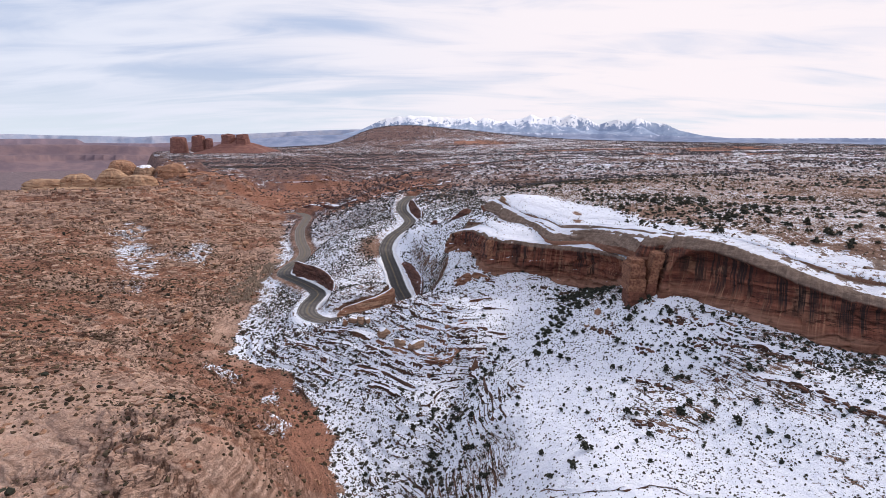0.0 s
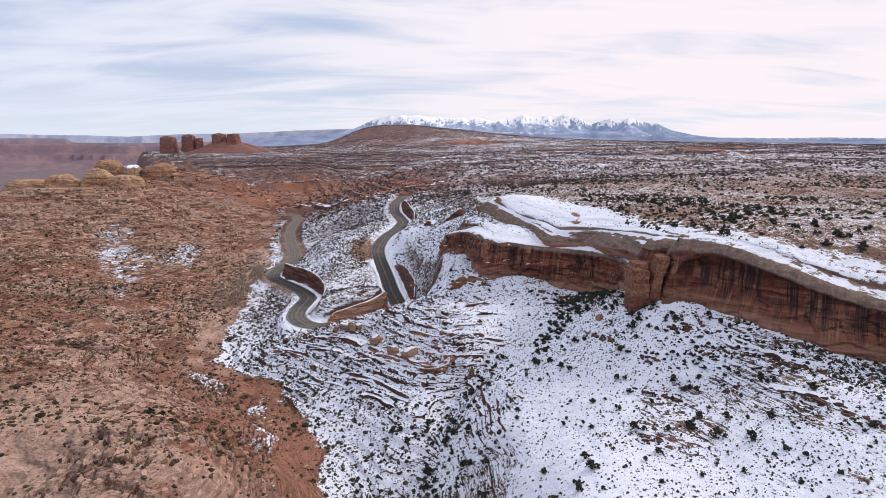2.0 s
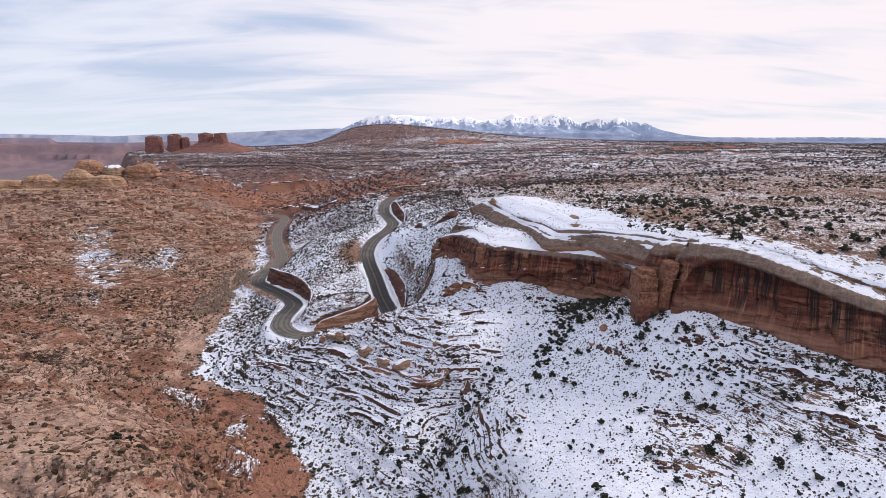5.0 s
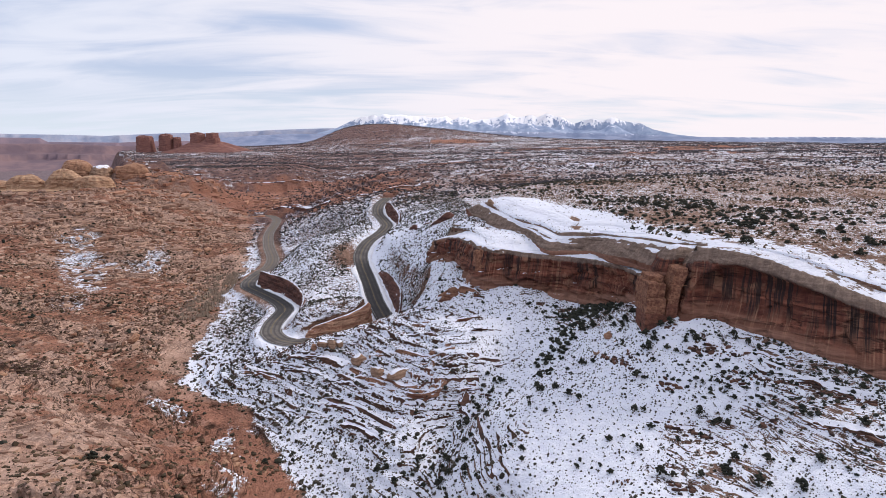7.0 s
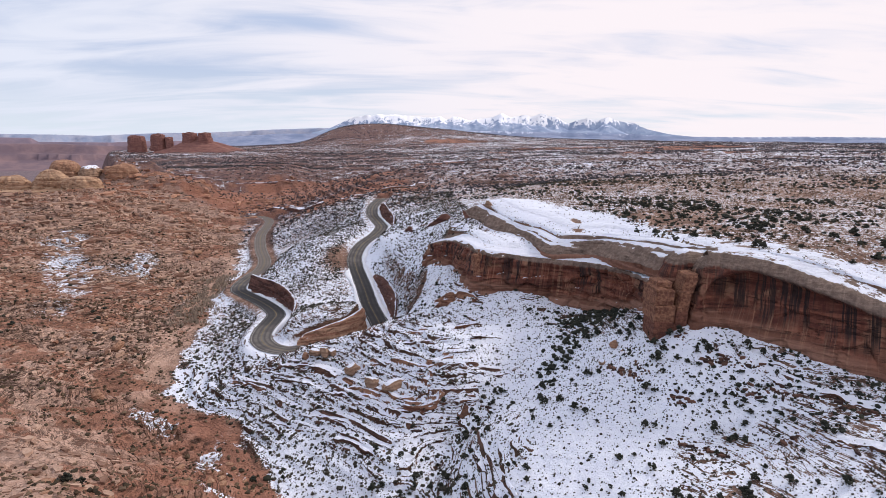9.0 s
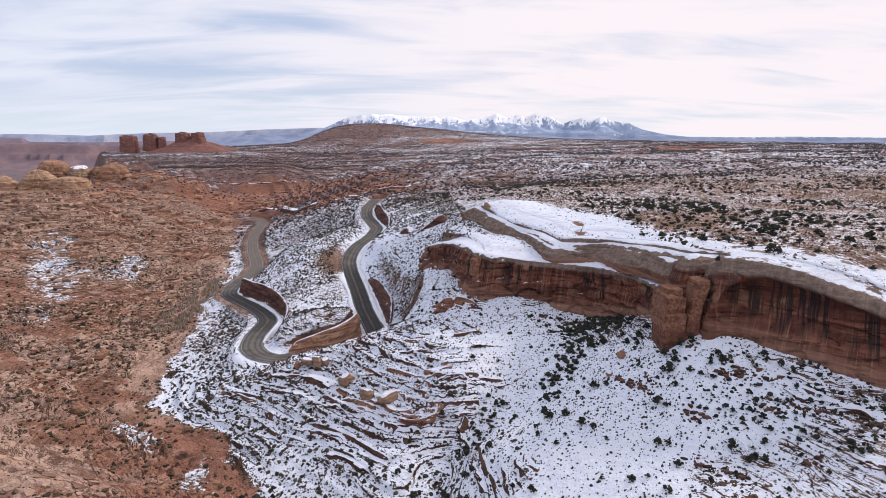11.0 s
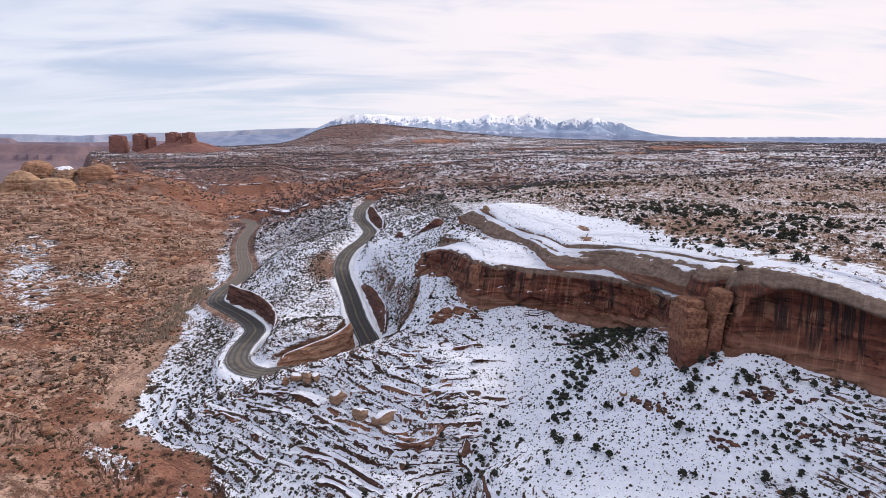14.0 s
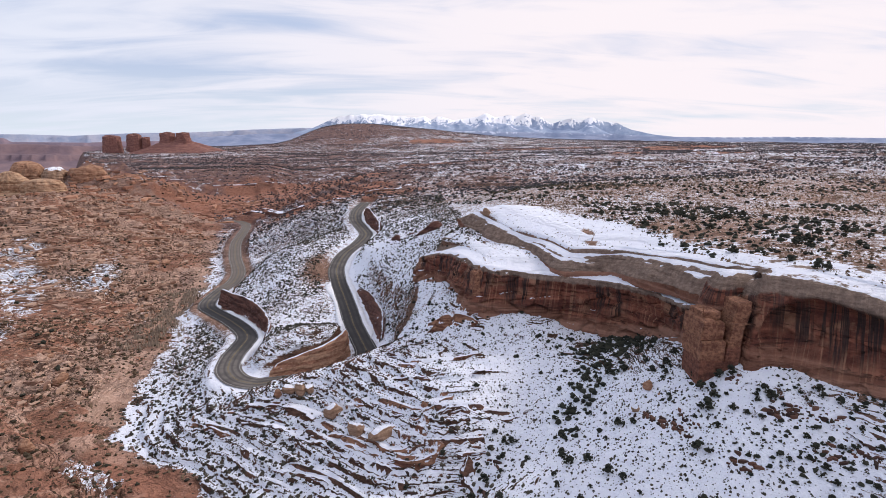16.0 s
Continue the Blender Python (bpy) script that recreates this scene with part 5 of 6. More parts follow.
for label, mat, foot, tall in ledges:
    foot = table(foot)
    inward = sides(foot)
    if tall < 5 or "beyond" in label or "nose" in label or "outcrop" in label:
        front = inward * (5.0 if tall > 5 else 0.0)
        foot[:, 2] = lies(foot[:, 0] + front[:, 0], foot[:, 1] + front[:, 1]) - 0.1
    brow = foot.copy()
    brow[:, :2] -= inward * 0.25 * tall
    brow[:, 2] += tall * (0.7 + 0.3 * np.sin(np.arange(len(foot)) * 2.3 + tall))
    brow[[0, -1], 2] = foot[[0, -1], 2] + 0.4
    ob = new("rock_ledge", wall_mesh("rock_ledge", np.hstack([foot, brow]), mat, gap=0.45 if tall < 5 else 1.2, rows=14, sink=1.5, back=1.2 + 0.8 * tall, setback=0.18 * tall, round_from=0.86, rough=0.55 * min(tall, 4) / 2, seed=int(tall * 10), gaps=0.85 if tall < 1.3 else (0.45 if tall < 6 else 0.1), joints=0.9))
    tagged(ob, label, "rock ledge")

# sandstone domes on the western rim
for x, y, z, sx, sy, h, label, sd in (
    (-362, 536, 46, 15, 10, 11, "low tan sandstone hump on the rim", 3),
    (-334, 540, 46, 12.5, 11, 16.5, "tan layered sandstone dome on the rim", 5),
    (-304, 541, 46, 14.5, 12, 20, "tall tan layered sandstone dome", 7),
    (-277, 538, 47, 12.5, 10, 14.2, "flat-topped tan sandstone block", 9),
    (-318, 533, 44.5, 58, 11, 6.5, "broad layered sandstone bench under the domes", 4),
    (-336, 620, 46, 12.5, 10, 25, "orange sandstone knob behind the domes", 12),
    (-311, 618, 46, 11, 9, 20, "low orange sandstone knob with snow on it", 14),
    (-285, 624, 46, 15, 9, 21, "broad orange sandstone knob behind the domes", 10),
):
    prof = (lambda k: (1 - k**3.4) ** 0.5 * (1.12 - 0.28 * k)) if sd in (5, 7) else (lambda k: (1 - k**7) ** 0.5 * (1.06 - 0.12 * k))
    ob = new("rock_dome", mass_mesh("rock_dome", (sx, sy), h, (DOME_TAN if sd < 10 else TAN_ROCK) if sd != 14 else SNOW_ROCK, seed=sd, rough=0.22, beds=0.05, grooves=0.08, ragged=0.16, crags=0.11, rows=38, around=72, profile=prof))
    standing(tagged(ob, label, "rock dome"), x, y, z, sd * 2)

# red buttes far off
for x, y, z, sx, sy, h, label, sd in (
    (-753, 1700, 50, 18, 16, 42, "square red sandstone butte on the skyline", 21),
    (-699, 1705, 56, 15, 13, 41, "broken red sandstone butte on the skyline", 23),
    (-669, 1705, 60, 9, 9, 29, "small red sandstone butte beside a larger one", 25),
    (-615, 1712, 70, 15, 12, 32, "castle-like red sandstone butte on a scree cone", 27),
    (-574, 1712, 70, 15, 12, 32, "notched red sandstone butte on a scree cone", 29),
):
    ob = new("red_butte", block_mesh("red_butte", (sx * 1.3, sy * 1.3), h, RED_ROCK, sd, 0.0, 0.14, 3, 9))
    standing(tagged(ob, label, "butte"), x, y, z, sd)
ob = new("scree_slope", mass_mesh("scree_slope", (165, 72), 46, RED_ROCK, seed=33, rough=0.25, rows=20, around=60, profile=lambda k: 1 - k**0.75 * 0.9))
standing(tagged(ob, "red scree apron under the buttes", "scree"), -598, 1722, 41, 0)

# single boulders on the spur
for x, y, z, spans, mat, label, sd in (
    (-29.3, 168.6, 25.6, (1.0, 1.0, 1.2), TAN_ROCK, "small tan boulder at the road bend", 1),
    (-26.9, 168.4, 25.7, (2.2, 1.6, 1.5), SNOW_ROCK, "squared tan boulder with snow on top", 2),
    (-24.4, 168.2, 25.4, (1.7, 1.6, 1.6), SNOW_ROCK, "split tan boulder with snow on top", 3),
    (-22.5, 168.4, 25.8, (1.3, 1.4, 1.5), SNOW_ROCK, "snow-capped tan boulder in a row", 4),
    (-16.6, 160.6, 24.2, (2.6, 2.3, 2.1), SNOW_ROCK, "round snow-capped boulder alone on a ledge", 5),
    (-6.4, 150.6, 24.4, (3.6, 2.6, 1.8), SNOW_ROCK, "large flat boulder under thick snow", 6),
    (-11.6, 153.5, 23.6, (2.6, 2.2, 1.9), SNOW_ROCK, "brown boulder against a larger one", 7),
    (-1.4, 147.8, 22.6, (1.2, 1.0, 0.9), SNOW_ROCK, "small loose block under the ledge", 8),
    (0.4, 149.6, 23.6, (1.3, 1.1, 1.0), SNOW_ROCK, "small loose block under the ledge", 9),
    (38.6, 140.3, 37.2, (1.2, 1.0, 1.0), TAN_ROCK, "orange fallen block near the buttress", 10),
    (39.4, 137.6, 36.8, (1.2, 0.9, 0.8), TAN_ROCK, "orange fallen block near the buttress", 11),
    (35.0, 136.5, 35.0, (1.1, 0.9, 0.7), SNOW_ROCK, "snow-covered fallen block on the slope", 12),
    (22.0, 216.9, 56.6, (1.6, 1.5, 1.8), SNOW_ROCK, "upright block on the end of the slickrock", 13),
    (-34.7, 100.3, 24.6, (2.4, 1.9, 1.5), TAN_ROCK, "pale overhanging boulder on the canyon edge", 14),
    (-77.7, 163.4, 17.2, (1.9, 1.7, 1.7), TAN_ROCK, "pale rounded boulder beside the wash", 15),
    (-88.1, 195.5, 17.8, (2.4, 1.8, 1.8), TAN_ROCK, "pale rounded boulder beside the wash", 16),
    (-112.7, 330.2, 18.6, (4.2, 3.0, 2.4), TAN_ROCK, "broad pale boulder on the slope", 17),
    (-118.5, 331.0, 18.8, (3.4, 2.6, 2.2), TAN_ROCK, "broad pale boulder on the slope", 18),
):
    x, y = x * 1.2, y * 1.2
    ob = new("boulder", boulder_mesh("boulder", spans, mat, sd * 7))
    standing(tagged(ob, label, "boulder"), x, y, min(z * 1.2, lie(x, y) + 0.5) - 0.15, sd * 37)

# a pale slab lying on the western slope
slab_ob = new("rock_slab", boulder_mesh("rock_slab", (11.5, 2.6, 0.9), TAN_ROCK, 90, 0.3))
standing(tagged(slab_ob, "long flat pale sandstone slab on the slope", "rock slab"), -169.2, 460.8, lie(-169.2, 460.8) - 0.2, -4)


# snow ploughed to the road's sides
def bank(y0, y1, low_road, side, wide, tall, seed):
    """Snow heaped along one side of the road between two distances."""
    pick = road[(road[:, 1] >= y0) & (road[:, 1] <= y1) & ((road[:, 0] < -48) == low_road)]
    n = len(pick)
    s = np.arange(n) * 1.5
    ends = soft(s, 0, 6) * soft(s[-1] - s, 0, 6)
    w = wide * (0.75 + 0.7 * fbm(s, s * 0, 9, 3, seed)) * ends + 0.1
    o = sides(pick)
    rows = []
    for k, lift in ((0, -0.25), (0.08, 0.2), (0.35, 1.0), (0.7, 0.75), (0.95, 0.15), (1.0, -0.4)):
        off = side * (HALF - 0.35 + 0.3 * fbm(s, s * 0 + 5, 4, 3, seed + 3) + k * w)
        z = pick[:, 2] + (0.06 + tall * lift * (0.7 + 0.8 * fbm(s, s * 0 + k, 5, 3, seed + 7))) * (ends if lift > 0 else 1.0)
        rows.append(np.column_stack([pick[:, :2] + o * off[:, None], z]))
    faces = grid_faces(len(rows), n)
    return mesh_from("snow_bank", np.vstack(rows), faces if side > 0 else faces[:, ::-1], SNOWBANK)


for y0, y1, low_road, side, wide, tall, sd in ((258, 425, False, -1, 2.6, 0.5, 1), (262, 312, False, 1, 3.0, 0.5, 3), (232, 300, True, 1, 3.2, 0.6, 5), (300, 345, True, 1, 2.2, 0.5, 7)):
    tagged(new("snow_bank", bank(y0, y1, low_road, side, wide, tall, sd)), "white ploughed snow bank along the road edge", "snow bank", "snow banks by the road")


# ---- distance ----
def ridge_mesh(name, az0, az1, r0, r1, tops, base, material, seed, cols=420, rows=26, crag=0.3, steps=0.0):
    """A range of hills across the view: azimuth in degrees, heights of its skyline as slopes above the eye."""
    az = np.linspace(az0, az1, cols)
    t = np.asarray(tops)
    sky = 96 + r1 * np.interp(az, t[:, 0], t[:, 1])
    if crag > 0.45:  # sharp peaks along the crest
        sky = sky + r1 * 0.0035 * (0.6 - 2.2 * np.abs(fbm(az, az * 0 + 3, 1.6, 4, seed + 9))) * soft(sky, 150, 215)
    place, up = [], []
    for k in np.linspace(0, 1, rows):
        r = r0 + (r1 - r0) * k
        x, y = r * np.sin(np.radians(az)), r * np.cos(np.radians(az))
        n = 1 - np.abs(fbm(x, y * 0.6, 330, 4, seed, 0.45)) * 2.0
        f = k**1.5 * (1 - crag + crag * n) + 0.0 if k < 1 else 1.0 - 0.0 * n
        if steps:
            f = np.asarray(f) * np.ones(cols)
            f = np.where(f > 0.45, 0.62 + 0.38 * soft(f, 0.62, 0.75), f)
        z = base + (sky - base) * np.clip(f, 0, 1) + (sky - base) * 0.008 * crag * fbm(x, y, 60, 4, seed + 4)
        place.append(np.column_stack([x, y, z]))
        up.append((z - base) / np.maximum(sky.max() - base, 1))
    r = r1 * 1.03
    place.append(np.column_stack([r * np.sin(np.radians(az)), r * np.cos(np.radians(az)), np.full(cols, base - 5.0)]))
    up.append(np.zeros(cols))
    me = mesh_from(name, np.vstack(place), grid_faces(len(place), cols), material)
    note(me, "up", np.concatenate(up))
    return me


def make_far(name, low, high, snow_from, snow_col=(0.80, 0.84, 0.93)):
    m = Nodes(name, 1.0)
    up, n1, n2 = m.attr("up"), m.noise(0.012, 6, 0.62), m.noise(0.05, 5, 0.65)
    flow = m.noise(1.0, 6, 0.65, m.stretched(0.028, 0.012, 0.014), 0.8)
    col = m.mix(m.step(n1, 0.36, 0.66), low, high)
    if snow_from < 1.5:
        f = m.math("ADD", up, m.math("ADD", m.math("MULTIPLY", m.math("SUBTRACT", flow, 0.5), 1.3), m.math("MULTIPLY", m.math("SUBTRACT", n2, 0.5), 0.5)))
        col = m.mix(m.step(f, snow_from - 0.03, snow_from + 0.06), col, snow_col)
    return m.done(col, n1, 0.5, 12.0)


# blue and purple base colours stand in for the air's haze
MOUNTAIN = make_far("hazy_blue_snowy_mountain", (0.25, 0.32, 0.47), (0.38, 0.45, 0.59), 0.70, (0.93, 0.94, 1.0))
FOOTHILL = make_far("hazy_blue_wooded_foothills", (0.20, 0.25, 0.38), (0.30, 0.34, 0.47), 0.95, (0.55, 0.60, 0.72))
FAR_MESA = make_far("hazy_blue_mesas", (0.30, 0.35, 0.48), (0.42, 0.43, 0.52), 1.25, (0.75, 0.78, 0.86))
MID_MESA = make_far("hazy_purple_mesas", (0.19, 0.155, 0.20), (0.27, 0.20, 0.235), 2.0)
NEAR_MESA = make_far("hazy_red_mesas", (0.165, 0.12, 0.145), (0.25, 0.17, 0.18), 2.0)

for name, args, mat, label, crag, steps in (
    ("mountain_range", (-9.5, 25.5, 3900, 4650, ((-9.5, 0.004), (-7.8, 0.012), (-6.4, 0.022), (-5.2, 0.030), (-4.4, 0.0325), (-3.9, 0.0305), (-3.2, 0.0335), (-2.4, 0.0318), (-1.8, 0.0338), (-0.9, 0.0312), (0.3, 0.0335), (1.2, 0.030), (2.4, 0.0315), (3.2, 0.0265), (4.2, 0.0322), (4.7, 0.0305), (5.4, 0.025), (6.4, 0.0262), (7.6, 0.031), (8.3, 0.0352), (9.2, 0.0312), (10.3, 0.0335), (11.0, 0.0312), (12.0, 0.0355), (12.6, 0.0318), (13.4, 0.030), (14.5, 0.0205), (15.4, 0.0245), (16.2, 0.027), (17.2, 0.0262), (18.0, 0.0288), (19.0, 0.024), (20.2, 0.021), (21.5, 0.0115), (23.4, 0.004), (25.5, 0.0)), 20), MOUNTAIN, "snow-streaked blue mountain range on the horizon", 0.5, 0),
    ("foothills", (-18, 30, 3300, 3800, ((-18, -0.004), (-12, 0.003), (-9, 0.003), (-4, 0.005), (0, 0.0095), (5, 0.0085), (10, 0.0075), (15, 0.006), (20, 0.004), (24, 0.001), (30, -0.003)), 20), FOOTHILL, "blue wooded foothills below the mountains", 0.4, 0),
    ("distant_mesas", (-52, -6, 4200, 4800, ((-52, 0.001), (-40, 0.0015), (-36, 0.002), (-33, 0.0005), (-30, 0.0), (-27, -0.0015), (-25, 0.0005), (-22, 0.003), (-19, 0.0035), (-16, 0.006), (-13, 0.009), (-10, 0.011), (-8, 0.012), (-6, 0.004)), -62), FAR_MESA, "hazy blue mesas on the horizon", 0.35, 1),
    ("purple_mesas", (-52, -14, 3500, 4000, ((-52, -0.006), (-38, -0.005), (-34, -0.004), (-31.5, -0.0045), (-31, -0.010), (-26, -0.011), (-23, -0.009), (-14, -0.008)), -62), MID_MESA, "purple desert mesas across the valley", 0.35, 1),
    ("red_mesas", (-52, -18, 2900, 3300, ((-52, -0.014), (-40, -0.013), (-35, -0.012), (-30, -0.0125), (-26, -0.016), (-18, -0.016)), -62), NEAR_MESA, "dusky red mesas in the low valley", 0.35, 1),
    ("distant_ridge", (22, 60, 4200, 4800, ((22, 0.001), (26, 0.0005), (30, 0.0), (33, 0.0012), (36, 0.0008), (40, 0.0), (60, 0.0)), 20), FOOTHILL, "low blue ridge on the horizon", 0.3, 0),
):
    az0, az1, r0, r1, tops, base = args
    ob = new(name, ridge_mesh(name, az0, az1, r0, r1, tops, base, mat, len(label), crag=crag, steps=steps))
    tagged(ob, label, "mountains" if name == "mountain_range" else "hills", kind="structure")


# ---- plants ----
ICO_V = np.array([(0, 0, 1)] + [(0.894 * math.cos(a), 0.894 * math.sin(a), 0.447) for a in np.arange(5) * 2 * math.pi / 5] + [(0.894 * math.cos(a), 0.894 * math.sin(a), -0.447) for a in (np.arange(5) + 0.5) * 2 * math.pi / 5] + [(0, 0, -1)])
ICO_F = np.array([(0, i + 1, (i + 1) % 5 + 1) for i in range(5)] + [(i + 1, i + 6, (i + 1) % 5 + 1) for i in range(5)] + [((i + 1) % 5 + 1, i + 6, (i + 1) % 5 + 6) for i in range(5)] + [(i + 6, 11, (i + 1) % 5 + 6) for i in range(5)])
TUFT_V = np.array([(0, 0, 1.0)] + [(0.7 * math.cos(a), 0.7 * math.sin(a), 0.62) for a in np.arange(5) * 2 * math.pi / 5] + [(0.95 * math.cos(a), 0.95 * math.sin(a), -0.12) for a in (np.arange(5) + 0.4) * 2 * math.pi / 5])
TUFT_F = np.array([(0, i + 1, (i + 1) % 5 + 1) for i in range(5)] + [(i + 1, i + 6, (i + 1) % 5 + 1) for i in range(5)] + [((i + 1) % 5 + 1, i + 6, (i + 1) % 5 + 6) for i in range(5)])


CONE_V = np.array([(0, 0, 1.0)] + [(0.8 * math.cos(a), 0.8 * math.sin(a), -0.1) for a in np.arange(5) * 2 * math.pi / 5])
CONE_F = np.array([(0, i + 1, (i + 1) % 5 + 1) for i in range(5)])
BUSH_V = np.array([(0, 0, 1.0)] + [(0.85 * math.cos(a), 0.85 * math.sin(a), 0.5) for a in np.arange(4) * math.pi / 2] + [(0.8 * math.cos(a), 0.8 * math.sin(a), -0.15) for a in (np.arange(4) + 0.5) * math.pi / 2])
BUSH_F = np.array([(0, i + 1, (i + 1) % 4 + 1) for i in range(4)] + [(i + 1, i + 5, (i + 1) % 4 + 1) for i in range(4)] + [((i + 1) % 4 + 1, i + 5, (i + 1) % 4 + 5) for i in range(4)])


def many(name, at, scale, base_v, base_f, material, rng, jitter=0.35):
    """Many small lumps in one mesh: at (n, 3), scale (n, 3)."""
    n, k = len(at), len(base_v)
    turn = rng.uniform(0, 2 * math.pi, n)
    c, s = np.cos(turn)[:, None], np.sin(turn)[:, None]
    v = base_v[None] * (1 + jitter * rng.uniform(-1, 1, (n, k, 1))) + jitter * 0.4 * rng.uniform(-1, 1, (n, k, 3))
    v = v * scale[:, None]
    v = np.stack([v[..., 0] * c - v[..., 1] * s, v[..., 0] * s + v[..., 1] * c, v[..., 2]], -1) + at[:, None]
    f = (base_f[None] + (np.arange(n) * k)[:, None, None]).reshape(-1, 3)
    return mesh_from(name, v.reshape(-1, 3), f, material, False)


def juniper_meshes(seed, tall):
    """Trunk with limbs, and a crown of many uneven clumps with gaps between them."""
    rng = np.random.default_rng(seed)
    bm = bmesh.new()
    limbs = [((0, 0, -0.3), (rng.uniform(-0.1, 0.1), rng.uniform(-0.1, 0.1), 0.55), 0.13, 0.09)]
    tips = []
    for k in range(6):
        a = k * 1.05 + rng.uniform(-0.3, 0.3)
        tip = (0.62 * math.cos(a) * rng.uniform(0.6, 1), 0.62 * math.sin(a) * rng.uniform(0.6, 1), rng.uniform(0.55, 1.15))
        limbs.append((limbs[0][1], tip, 0.07, 0.025))
        tips.append(tip)
    for a, b, ra, rb in limbs:
        a, b = Vector(a), Vector(b)
        q = (b - a).to_track_quat("Z", "Y").to_matrix().to_4x4()
        bmesh.ops.create_cone(bm, segments=6, radius1=ra, radius2=rb, depth=(b - a).length, matrix=Matrix.Translation((a + b) / 2) @ q)
    trunk = bpy.data.meshes.new("trunk")
    bm.to_mesh(trunk)
    bm.free()
    trunk.materials.append(BARK)
    n = 27
    a, r = rng.uniform(0, 2 * math.pi, n), np.sqrt(rng.uniform(0, 1, n))
    h = rng.uniform(0.22, 1.0, n) ** 0.9
    wide = 0.78 * np.sin(np.clip(h, 0, 1) ** 0.8 * math.pi * 0.82 + 0.35)
    lobe = 1 + 0.28 * np.sin(a * 3 + seed) + 0.15 * np.sin(a * 5 + 2 * seed)
    at = np.column_stack([r * wide * lobe * np.cos(a), r * wide * lobe * np.sin(a), h * tall])
    size = rng.uniform(0.14, 0.32, n)[:, None] * np.array([1, 1, 0.85])
    crown = many("crown", at, size, ICO_V, ICO_F, JUNIPER, rng, 0.45)
    return trunk, crown


VARIANTS = [juniper_meshes(k, (1.25, 1.5, 1.1, 1.75, 1.35)[k]) for k in range(5)]


def juniper(x, y, z, size, k, turn, label):
    ob = new("juniper", None)
    ob.empty_display_size = 0.2
    ob.matrix_world = pose(x, y, z - 0.1 * size, 0, 0, turn) @ Matrix.Diagonal((size, size, size, 1))
    for name, me in zip(("trunk", "crown"), VARIANTS[k % 5]):
        part(name, me, ob)
    return tagged(ob, label, "juniper tree", "junipers on the snow")


rng = np.random.default_rng(11)


def scatter(n, x0, x1, y0, y1, keep):
    """Random places in a rectangle, kept by a chance from 0 to 1 for each."""
    x, y = rng.uniform(x0, x1, n), rng.uniform(y0, y1, n)
    z, red, snow, far, west, up, lines, sand, valley, bare_rock, beds, rust, canyon = land(x, y)
    dc, _ = beside(road[::4], x, y)
    ok = (rng.uniform(0, 1, n) < keep(x, y, z, west, up)) & (np.abs(dc) > 7.5) & (sand < 0.4)
    return x[ok], y[ok], z[ok], west[ok], up[ok]


# single junipers: known ones in the bowl, then by the ground that carries them
known = table("22.9 150.8 1.8,40 160.7 1.8,57 132 1.8,17.8 131 1.6,27.8 104.5 2.8,28.2 127.3 1.4,66 115.6 2.3,77.4 120.7 2.4,38.5 107.4 1.4,-40.2 160.6 2.3,-34.1 163.8 1.9,-3.8 132 1.7,-68.2 138.1 2.9,-64.8 136.8 2,-2.4 135.6 2.9,55.8 159.6 2.6")
places = [(x, y, 0.55 * s / 1.2) for x, y, s in known]


def bowl_chance(x, y, z, west, up):
    d, _ = beside(LOWER_CLIFF, x, y)
    grove = np.exp(-(((x - 49) / 8) ** 2 + ((y - 195) / 9) ** 2)) + 0.8 * np.exp(-(((x - 38 - 0.5 * (y - 182)) / 5) ** 2 + ((y - 180) / 12) ** 2)) + 0.9 * np.exp(-((d - 7) / 6) ** 2) * (x > 5) + 0.7 * np.exp(-(((y - 121.5 - 0.36 * (x - 56)) / 2.2) ** 2)) * (x > 50)
    gully_trees = 0.5 * np.exp(-(((x - 2 - 0.18 * (y - 130)) / 9) ** 2)) * (y < 175)
    return np.clip(0.14 + 0.55 * soft(x, 48, 66) + grove + gully_trees, 0, 1) * (1 - west) * (up < 0.3) * (d > 3.0)


x, y, z, w, u = scatter(3600, -45, 120, 95, 300, bowl_chance)
order = np.argsort(np.hypot(x - 25, y - 140))
for k in order[:250]:
    places.append((x[k], y[k], float(rng.choice([0.5, 0.6, 0.7, 0.85, 1.1]))))
rest = order[250:]
x2, y2, z2, w2, u2 = scatter(1500, 55, 260, 150, 330, lambda x, y, z, w, u: (u > 0.95) * 0.55 * soft(fbm(x, y, 35, 3, 101), -0.25, 0.15) * (beside(UPPER_CLIFF, x, y)[0] < np.where(x < 66, -26, -10)))
order2 = np.argsort(np.hypot(x2, y2))
for k in order2[:130]:
    places.append((x2[k], y2[k], float(rng.uniform(0.8, 1.5))))
px_, py_ = np.array([p[0] for p in places]), np.array([p[1] for p in places])
zs = lies(px_, py_)
for k, (x0, y0, size) in enumerate(places):
    on = "plateau" if k >= len(places) - 130 else "slope"
    big = "Broad" if size > 1.0 else ("Rounded" if size > 0.65 else "Small")
    juniper(x0, y0, zs[k], size, k, (k * 67) % 360, f"{big.lower()} dark green juniper tree on the snowy {on}")


